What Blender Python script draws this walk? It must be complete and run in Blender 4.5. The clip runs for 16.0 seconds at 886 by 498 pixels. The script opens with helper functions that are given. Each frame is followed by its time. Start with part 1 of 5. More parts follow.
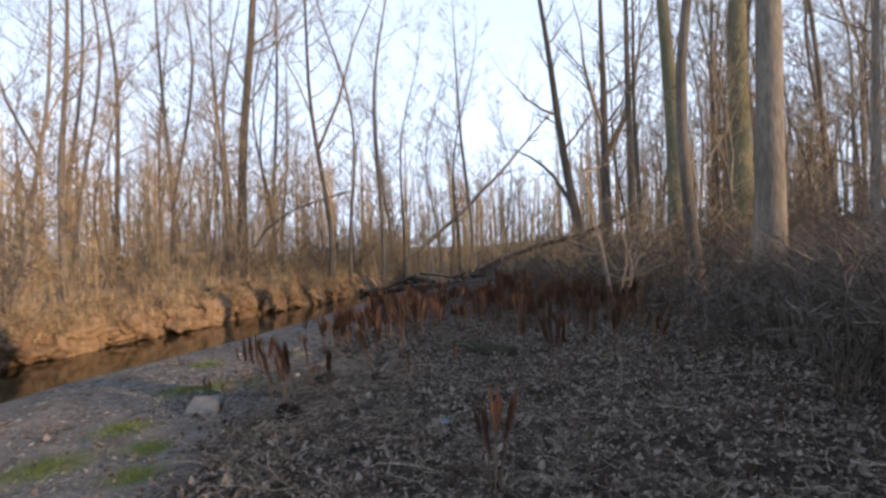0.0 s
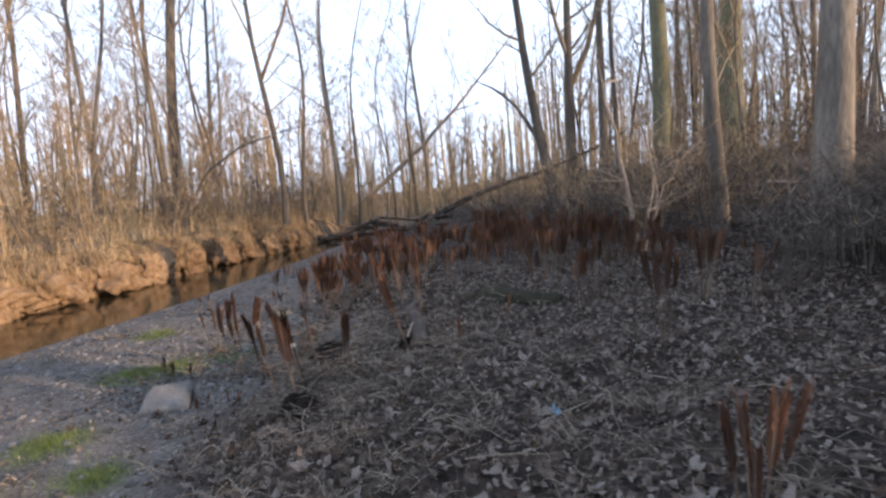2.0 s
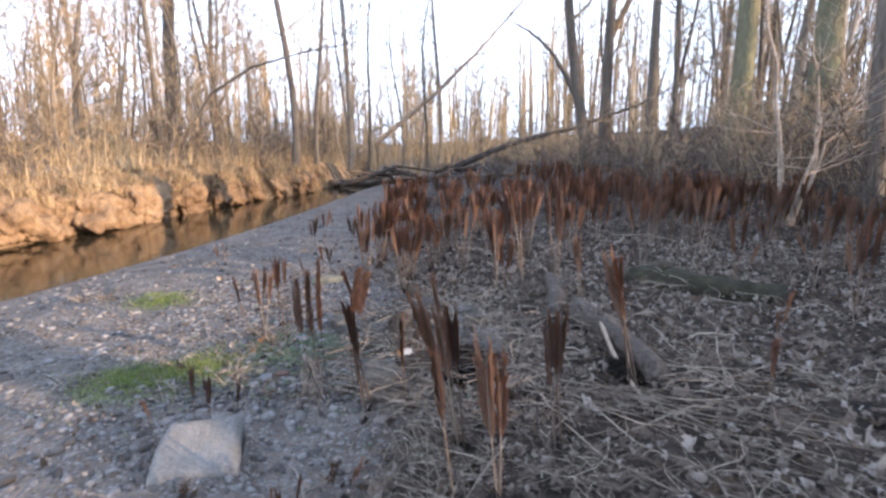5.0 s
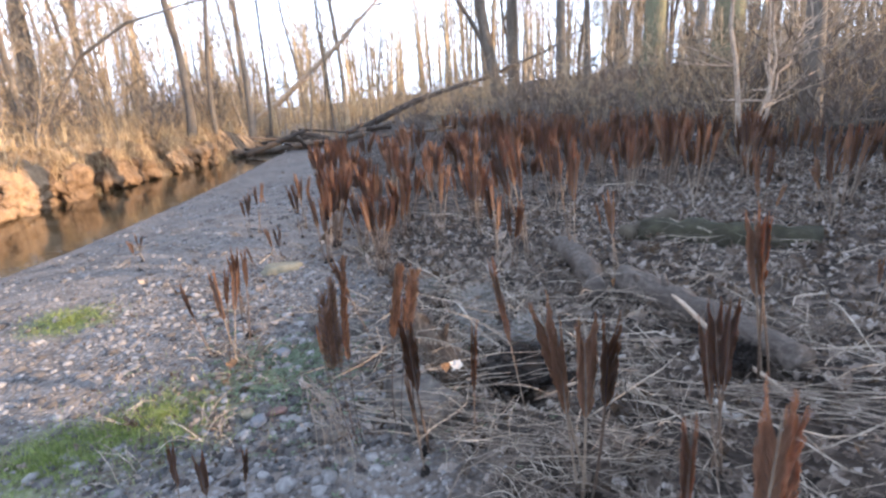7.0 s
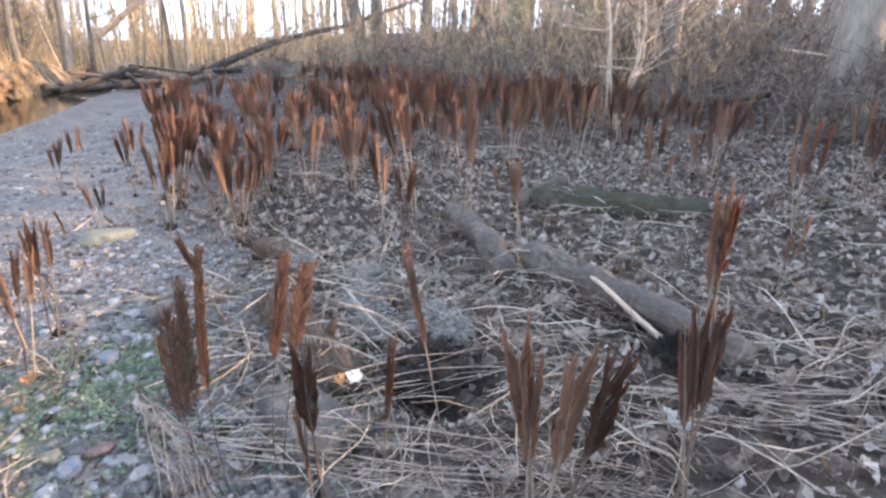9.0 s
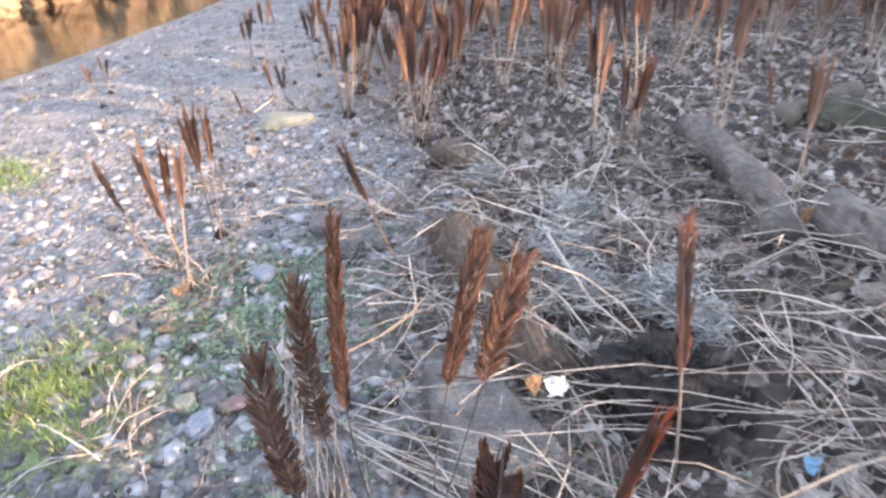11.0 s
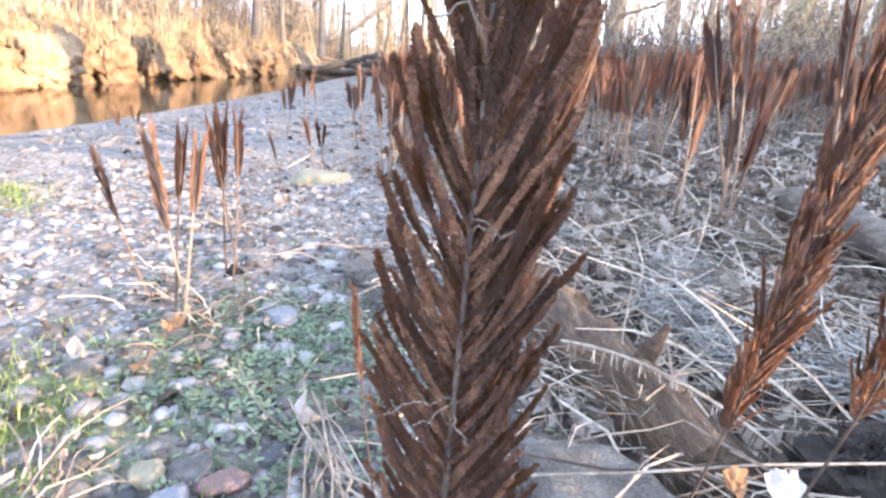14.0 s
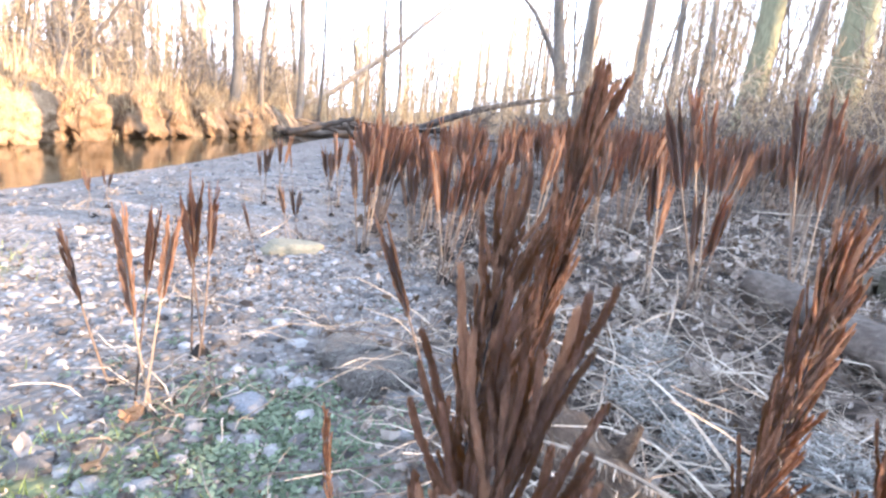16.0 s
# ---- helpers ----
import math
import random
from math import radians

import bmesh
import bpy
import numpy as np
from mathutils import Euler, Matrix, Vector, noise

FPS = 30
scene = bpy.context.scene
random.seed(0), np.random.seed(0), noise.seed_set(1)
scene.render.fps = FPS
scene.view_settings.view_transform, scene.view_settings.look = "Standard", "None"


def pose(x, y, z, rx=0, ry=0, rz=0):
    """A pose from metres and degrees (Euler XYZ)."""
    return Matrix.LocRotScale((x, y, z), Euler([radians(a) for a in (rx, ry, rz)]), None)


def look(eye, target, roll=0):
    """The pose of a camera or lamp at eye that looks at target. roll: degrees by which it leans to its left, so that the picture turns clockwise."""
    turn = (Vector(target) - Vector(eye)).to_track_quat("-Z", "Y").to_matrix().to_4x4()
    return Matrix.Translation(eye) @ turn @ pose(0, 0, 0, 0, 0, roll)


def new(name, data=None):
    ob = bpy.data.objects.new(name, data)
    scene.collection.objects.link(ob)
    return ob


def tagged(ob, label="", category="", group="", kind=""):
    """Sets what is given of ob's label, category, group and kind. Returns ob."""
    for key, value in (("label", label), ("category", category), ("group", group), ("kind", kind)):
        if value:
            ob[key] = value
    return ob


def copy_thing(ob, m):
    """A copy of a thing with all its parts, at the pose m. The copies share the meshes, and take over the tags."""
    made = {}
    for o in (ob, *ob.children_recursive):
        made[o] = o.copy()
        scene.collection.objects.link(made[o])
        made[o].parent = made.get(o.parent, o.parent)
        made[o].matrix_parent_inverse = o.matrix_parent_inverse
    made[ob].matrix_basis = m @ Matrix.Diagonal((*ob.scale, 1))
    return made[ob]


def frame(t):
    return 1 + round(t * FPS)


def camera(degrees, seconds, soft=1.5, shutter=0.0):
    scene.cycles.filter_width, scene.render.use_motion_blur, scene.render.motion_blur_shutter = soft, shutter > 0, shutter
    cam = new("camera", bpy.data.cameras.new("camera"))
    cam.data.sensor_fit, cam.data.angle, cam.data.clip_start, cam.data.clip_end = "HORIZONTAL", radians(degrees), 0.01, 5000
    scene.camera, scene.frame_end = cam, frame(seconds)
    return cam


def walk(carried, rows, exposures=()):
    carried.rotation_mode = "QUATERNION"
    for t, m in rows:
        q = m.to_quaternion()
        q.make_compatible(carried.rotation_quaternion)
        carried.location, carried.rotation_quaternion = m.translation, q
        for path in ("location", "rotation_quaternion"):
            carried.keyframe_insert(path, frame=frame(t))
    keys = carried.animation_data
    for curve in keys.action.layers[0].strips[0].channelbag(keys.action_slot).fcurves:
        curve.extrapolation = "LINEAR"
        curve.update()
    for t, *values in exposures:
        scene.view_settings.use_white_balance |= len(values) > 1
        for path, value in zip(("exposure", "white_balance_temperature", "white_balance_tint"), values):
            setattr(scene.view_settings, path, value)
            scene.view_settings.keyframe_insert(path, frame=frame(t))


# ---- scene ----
# ---------- camera ----------
cam = camera(77.1, 16.0, soft=2.5, shutter=0.4)
PATH = [
    (0, (0.766, 0.305, 1.931), (0.585, 2.297, 1.919), -1.9),
    (0.5, (0.387, 0.736, 1.855), (0.348, 2.736, 1.808), -3.1),
    (1, (0.126, 1.170, 1.812), (0.091, 3.166, 1.693), -3.6),
    (1.5, (-0.139, 1.671, 1.747), (-0.239, 3.665, 1.631), -1.0),
    (2, (-0.391, 2.102, 1.731), (-0.375, 4.090, 1.513), -3.7),
    (2.5, (-0.579, 2.523, 1.656), (-0.546, 4.509, 1.415), -2.1),
    (3, (-0.755, 2.943, 1.584), (-0.782, 4.916, 1.262), -0.8),
    (3.5, (-1.050, 3.332, 1.535), (-1.075, 5.289, 1.123), 1.7),
    (3.7, (-1.162, 3.483, 1.521), (-1.180, 5.439, 1.104), 1.6),
    (5.8, (-2.132, 4.810, 1.455), (-1.839, 6.762, 1.132), -2.2),
    (6, (-2.209, 4.860, 1.452), (-1.782, 6.789, 1.143), -1.0),
    (6.5, (-2.329, 5.045, 1.459), (-1.890, 6.970, 1.140), 0.3),
    (7, (-2.377, 5.344, 1.407), (-1.996, 7.237, 0.886), -2.8),
    (7.5, (-2.463, 5.509, 1.384), (-1.881, 7.347, 0.851), -0.2),
    (8, (-2.493, 5.650, 1.371), (-1.678, 7.389, 0.812), 1.8),
    (8.2, (-2.469, 5.726, 1.358), (-1.629, 7.446, 0.781), 1.4),
    (10.3, (-2.314, 6.296, 1.313), (-1.508, 7.912, 0.452), 3.1),
    (10.5, (-2.300, 6.407, 1.274), (-1.656, 8.080, 0.388), 3.7),
    (11, (-2.297, 6.639, 1.210), (-2.063, 8.332, 0.172), 0.9),
    (11.5, (-2.365, 6.767, 1.137), (-2.222, 8.440, 0.051), 4.0),
    (12, (-2.423, 6.859, 1.042), (-2.279, 8.475, -0.128), 3.5),
    (12.5, (-2.442, 6.910, 0.939), (-2.283, 8.535, -0.217), 1.6),
    (13, (-2.447, 6.943, 0.846), (-2.259, 8.697, -0.097), 4.6),
    (13.5, (-2.457, 6.963, 0.798), (-2.259, 8.812, 0.061), 5.5),
    (14, (-2.451, 6.984, 0.779), (-2.240, 8.859, 0.115), 5.0),
    (14.5, (-2.451, 7.002, 0.777), (-2.227, 8.896, 0.172), 5.6),
    (15, (-2.449, 7.011, 0.783), (-2.207, 8.915, 0.223), 5.8),
    (15.5, (-2.451, 7.020, 0.807), (-2.183, 8.936, 0.301), 5.5),
    (16, (-2.462, 7.006, 0.855), (-2.165, 8.931, 0.403), 6.6),
]
EXPOSURES = [(0, 0.22, 5250, 10), (3.5, 1.15, 5050, 10), (6, 1.6, 5000, 10), (8, 2.02, 5000, 10), (10.5, 2.58, 5050, 10), (12.5, 2.74, 5050, 10), (14.5, 2.92, 4950, 10), (16, 2.8, 4950, 10)]
walk(cam, [(t, look(eye, target, roll)) for t, eye, target, roll in PATH], EXPOSURES)

# ---------- sky and sun ----------
SUN_AZIMUTH, SUN_HEIGHT = radians(116), radians(12.5)
to_sun = Vector((math.sin(SUN_AZIMUTH) * math.cos(SUN_HEIGHT), math.cos(SUN_AZIMUTH) * math.cos(SUN_HEIGHT), math.sin(SUN_HEIGHT)))
world = bpy.data.worlds.new("sky")
scene.world = world
world.use_nodes = True
wt = world.node_tree
sky = wt.nodes.new("ShaderNodeTexSky")
sky.sky_type, sky.sun_disc = "NISHITA", False
sky.sun_elevation, sky.sun_rotation = SUN_HEIGHT, SUN_AZIMUTH
wco = wt.nodes.new("ShaderNodeTexCoord")
wmap = wt.nodes.new("ShaderNodeMapping")
wmap.inputs["Scale"].default_value = (1.0, 1.0, 3.0)
wn = wt.nodes.new("ShaderNodeTexNoise")
wn.inputs["Scale"].default_value, wn.inputs["Detail"].default_value = 2.2, 6
wr = wt.nodes.new("ShaderNodeValToRGB")
wr.color_ramp.elements[0].position, wr.color_ramp.elements[1].position = 0.3, 0.55
wm = wt.nodes.new("ShaderNodeMixRGB")
wm.inputs[2].default_value = (8.0, 8.3, 8.8, 1)
wt.links.new(wco.outputs["Generated"], wmap.inputs[0])
wt.links.new(wmap.outputs[0], wn.inputs["Vector"])
wt.links.new(wn.outputs["Fac"], wr.inputs[0])
wt.links.new(wr.outputs[0], wm.inputs[0])
wt.links.new(sky.outputs[0], wm.inputs[1])
# white winter haze that thickens towards the horizon
wsep = wt.nodes.new("ShaderNodeSeparateXYZ")
whr = wt.nodes.new("ShaderNodeMapRange")
whr.inputs["From Min"].default_value, whr.inputs["From Max"].default_value = 0.15, 1.05
whr.inputs["To Min"].default_value, whr.inputs["To Max"].default_value = 1.0, 0.0
wh = wt.nodes.new("ShaderNodeMixRGB")
wh.inputs[2].default_value = (19.2, 19.5, 19.8, 1)
wt.links.new(wco.outputs["Generated"], wsep.inputs[0])
wt.links.new(wsep.outputs["Z"], whr.inputs[0])
wt.links.new(whr.outputs[0], wh.inputs[0])
wt.links.new(wm.outputs[0], wh.inputs[1])
wt.links.new(wh.outputs[0], wt.nodes["Background"].inputs[0])
wt.nodes["Background"].inputs[1].default_value = 0.055
lamp = bpy.data.lights.new("sun", "SUN")
lamp.energy, lamp.angle, lamp.color = 5.0, radians(0.6), (1.0, 0.62, 0.3)
sun = new("sun", lamp)
sun.matrix_world = look(to_sun * 60, (0, 0, 0))


# ---------- materials ----------
def material(name, colours, scale=6.0, rough=0.8, bump=0.3, vary="", spread=0.35, through_light=0.0, glow=(0.6, 0.25, 0.06), stretch=(1, 1, 1), metal=0.0, bump_scale=4.0, depth=0.02, contrast=1.0):
    """Mottled surface: large stains and fine grain between the given colours; vary: '', 'object' or 'island'."""
    m = bpy.data.materials.new(name)
    m.use_nodes = True
    t = m.node_tree
    b = t.nodes["Principled BSDF"]
    co = t.nodes.new("ShaderNodeTexCoord")
    mp = t.nodes.new("ShaderNodeMapping")
    mp.inputs["Scale"].default_value = stretch
    t.links.new(co.outputs["Object"], mp.inputs[0])
    big = t.nodes.new("ShaderNodeTexNoise")
    big.inputs["Scale"].default_value, big.inputs["Detail"].default_value = scale, 4
    fine = t.nodes.new("ShaderNodeTexNoise")
    fine.inputs["Scale"].default_value, fine.inputs["Detail"].default_value = scale * 9, 5
    for n in (big, fine):
        t.links.new(mp.outputs[0], n.inputs["Vector"])
    mix = t.nodes.new("ShaderNodeMath")
    mix.operation = "MULTIPLY_ADD"
    mix.inputs[1].default_value = 0.45
    half = t.nodes.new("ShaderNodeMath")
    half.operation = "MULTIPLY"
    half.inputs[1].default_value = 0.55
    t.links.new(big.outputs["Fac"], half.inputs[0])
    t.links.new(fine.outputs["Fac"], mix.inputs[0])
    t.links.new(half.outputs[0], mix.inputs[2])
    factor = mix.outputs[0]
    if vary:
        if vary == "object":
            r = t.nodes.new("ShaderNodeObjectInfo").outputs["Random"]
        else:
            r = t.nodes.new("ShaderNodeNewGeometry").outputs["Random Per Island"]
        sh = t.nodes.new("ShaderNodeMath")
        sh.operation = "MULTIPLY_ADD"
        sh.inputs[1].default_value = spread * 2
        t.links.new(r, sh.inputs[0])
        off = t.nodes.new("ShaderNodeMath")
        off.operation = "SUBTRACT"
        off.inputs[1].default_value = spread
        t.links.new(factor, off.inputs[0])
        t.links.new(off.outputs[0], sh.inputs[2])
        factor = sh.outputs[0]
    ramp = t.nodes.new("ShaderNodeValToRGB")
    el = ramp.color_ramp.elements
    while len(el) < len(colours):
        el.new(0.5)
    for i, c in enumerate(colours):
        el[i].position = 0.5 + 0.56 / contrast * (i / max(1, len(colours) - 1) - 0.5)
        el[i].color = (*c, 1)
    t.links.new(factor, ramp.inputs[0])
    t.links.new(ramp.outputs[0], b.inputs["Base Color"])
    b.inputs["Roughness"].default_value, b.inputs["Metallic"].default_value = rough, metal
    b.inputs["Specular IOR Level"].default_value = 0.3
    bn = t.nodes.new("ShaderNodeTexNoise")
    bn.inputs["Scale"].default_value, bn.inputs["Detail"].default_value = scale * bump_scale, 5
    t.links.new(mp.outputs[0], bn.inputs["Vector"])
    bp = t.nodes.new("ShaderNodeBump")
    bp.inputs["Strength"].default_value, bp.inputs["Distance"].default_value = bump, depth
    t.links.new(bn.outputs["Fac"], bp.inputs["Height"])
    t.links.new(bp.outputs[0], b.inputs["Normal"])
    if through_light:
        tr = t.nodes.new("ShaderNodeBsdfTranslucent")
        tr.inputs[0].default_value = (*glow, 1)
        ms = t.nodes.new("ShaderNodeMixShader")
        ms.inputs[0].default_value = through_light
        t.links.new(b.outputs[0], ms.inputs[1])
        t.links.new(tr.outputs[0], ms.inputs[2])
        t.links.new(ms.outputs[0], t.nodes["Material Output"].inputs[0])
    return m


BLADE = material("fern_blade", [(0.019, 0.0125, 0.011), (0.058, 0.036, 0.029), (0.18, 0.105, 0.067)], 30, 0.8, 0.5, "object", 0.3, 0.26, (0.72, 0.33, 0.07), depth=0.004)
BLADE_FINE = material("fern_pinna", [(0.012, 0.0074, 0.007), (0.058, 0.033, 0.027), (0.26, 0.14, 0.08)], 240, 0.8, 1.0, "object", 0.16, 0.21, (0.88, 0.47, 0.11), bump_scale=7, depth=0.004, contrast=1.7)
BLADE_MANY = material("fern_pinnae", [(0.012, 0.0074, 0.007), (0.058, 0.033, 0.027), (0.26, 0.14, 0.08)], 240, 0.8, 1.0, "island", 0.16, 0.21, (0.88, 0.47, 0.11), bump_scale=7, depth=0.004, contrast=1.7)
STEM = material("fern_stem", [(0.05, 0.032, 0.023), (0.14, 0.098, 0.068), (0.26, 0.205, 0.15)], 14, 0.7, 0.3, "object", 0.2)
RACHIS = material("fern_rachis", [(0.02, 0.014, 0.011), (0.046, 0.032, 0.025), (0.095, 0.07, 0.053)], 60, 0.95, 0.4, "object", 0.1, depth=0.002)
BARK = material("bark", [(0.055, 0.046, 0.037), (0.155, 0.13, 0.104), (0.3, 0.26, 0.21)], 2.2, 0.9, 0.9, "object", 0.15, stretch=(1, 1, 0.25), bump_scale=8)
MOSSBARK = material("mossy_bark", [(0.07, 0.065, 0.045), (0.15, 0.14, 0.085), (0.25, 0.235, 0.14)], 2.0, 0.95, 0.9, "", stretch=(1, 1, 0.3), bump_scale=8)
DARKBARK = material("dark_bark", [(0.025, 0.02, 0.015), (0.06, 0.048, 0.034), (0.11, 0.09, 0.06)], 2.2, 0.9, 0.9, "", stretch=(1, 1, 0.25), bump_scale=8)
TWIG = material("twig", [(0.1, 0.07, 0.042), (0.25, 0.185, 0.115), (0.43, 0.345, 0.23)], 3, 0.85, 0.2, "island", 0.25)
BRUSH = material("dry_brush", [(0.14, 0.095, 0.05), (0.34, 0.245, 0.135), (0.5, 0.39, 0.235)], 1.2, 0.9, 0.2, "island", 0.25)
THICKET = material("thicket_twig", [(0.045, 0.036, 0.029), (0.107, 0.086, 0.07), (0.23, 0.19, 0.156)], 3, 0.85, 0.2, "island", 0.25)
LOGWOOD = material("weathered_log", [(0.02, 0.016, 0.013), (0.06, 0.048, 0.04), (0.17, 0.145, 0.122)], 5, 0.85, 0.9, stretch=(1, 0.5, 1), bump_scale=7)
PALEWOOD = material("bleached_wood", [(0.12, 0.09, 0.07), (0.3, 0.23, 0.17), (0.52, 0.44, 0.35)], 6, 0.8, 0.7, stretch=(3, 0.25, 3), bump_scale=6)
BOARD = material("weathered_board", [(0.025, 0.016, 0.011), (0.1, 0.066, 0.043), (0.33, 0.245, 0.16)], 9, 0.85, 1.0, stretch=(7, 0.7, 7), bump_scale=5, depth=0.04)
DRIFT = material("dark_driftwood", [(0.02, 0.015, 0.012), (0.06, 0.045, 0.034), (0.14, 0.108, 0.083)], 2.5, 0.85, 0.6, "object", 0.15)
LEAF = material("dead_leaf", [(0.024, 0.018, 0.015), (0.09, 0.071, 0.06), (0.18, 0.15, 0.131), (0.29, 0.255, 0.228)], 9, 0.8, 0.35, "island", 0.38, 0.12, (0.45, 0.3, 0.16))
LEAFOB = material("dead_leaf_single", [(0.024, 0.018, 0.015), (0.09, 0.071, 0.06), (0.18, 0.15, 0.131), (0.29, 0.255, 0.228)], 30, 0.8, 0.35, "object", 0.38, 0.12, (0.45, 0.3, 0.16))
STRAW = material("dry_straw", [(0.055, 0.041, 0.032), (0.15, 0.118, 0.09), (0.36, 0.305, 0.245)], 8, 0.75, 0.2, "island", 0.3)
STONE = material("pebble", [(0.045, 0.04, 0.038), (0.095, 0.086, 0.082), (0.145, 0.135, 0.132), (0.24, 0.228, 0.222)], 45, 0.85, 0.6, "island", 0.26, depth=0.006)
STONEOB = material("pebble_single", [(0.05, 0.045, 0.043), (0.12, 0.092, 0.084), (0.105, 0.11, 0.122), (0.165, 0.152, 0.148), (0.27, 0.252, 0.243)], 2.0, 0.85, 0.8, "object", 0.26, bump_scale=5, depth=0.2)
ROCK = material("grey_rock", [(0.035, 0.03, 0.026), (0.12, 0.105, 0.093), (0.25, 0.228, 0.205)], 18, 0.85, 1.0, bump_scale=5, depth=0.05)
PALEROCK = material("pale_block", [(0.1, 0.092, 0.087), (0.17, 0.16, 0.152), (0.27, 0.255, 0.245)], 8, 0.85, 0.7, bump_scale=6)
YELLOWROCK = material("ochre_slab", [(0.09, 0.078, 0.055), (0.16, 0.142, 0.1), (0.25, 0.225, 0.165)], 9, 0.85, 0.6)
BLUEROCK = material("blue_grey_rock", [(0.07, 0.07, 0.078), (0.125, 0.127, 0.14), (0.2, 0.2, 0.215)], 14, 0.8, 0.5)
REDROCK = material("red_sandstone", [(0.07, 0.045, 0.04), (0.12, 0.076, 0.068), (0.19, 0.135, 0.12)], 22, 0.85, 0.6)
GRASS = material("green_grass", [(0.06, 0.075, 0.025), (0.15, 0.18, 0.055), (0.3, 0.32, 0.12)], 4, 0.6, 0.1, "island", 0.3, 0.3, (0.25, 0.33, 0.06))
HERB = material("seedling_leaf", [(0.034, 0.046, 0.026), (0.082, 0.1, 0.058), (0.15, 0.175, 0.11)], 12, 0.6, 0.1, "island", 0.3, 0.15, (0.15, 0.26, 0.1))
MOSS = material("moss", [(0.016, 0.014, 0.01), (0.04, 0.036, 0.022), (0.08, 0.073, 0.042)], 12, 0.95, 1.0, bump_scale=10)
EARTH = material("bank_earth", [(0.04, 0.026, 0.016), (0.19, 0.122, 0.068), (0.42, 0.295, 0.175)], 3.5, 0.92, 1.0, "object", 0.1, stretch=(1.6, 1.6, 0.6), bump_scale=8, depth=0.05)
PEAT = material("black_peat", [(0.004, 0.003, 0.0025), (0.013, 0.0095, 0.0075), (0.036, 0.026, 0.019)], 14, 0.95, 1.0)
FLUFF = material("grey_fluff", [(0.1, 0.094, 0.085), (0.18, 0.17, 0.157), (0.31, 0.298, 0.28)], 20, 0.9, 0.4, "island", 0.25)
WHITE = material("bleached_leaf", [(0.28, 0.25, 0.22), (0.42, 0.385, 0.35), (0.56, 0.53, 0.5)], 60, 0.8, 0.6, depth=0.004)
RUST = material("rusty_leaf", [(0.14, 0.07, 0.035), (0.26, 0.14, 0.065), (0.36, 0.23, 0.13)], 18, 0.75, 0.3, "", 0.3, 0.2, (0.5, 0.26, 0.1))
BLUE = material("blue_plastic", [(0.09, 0.17, 0.24), (0.17, 0.27, 0.36), (0.3, 0.39, 0.46)], 20, 0.4, 0.2)


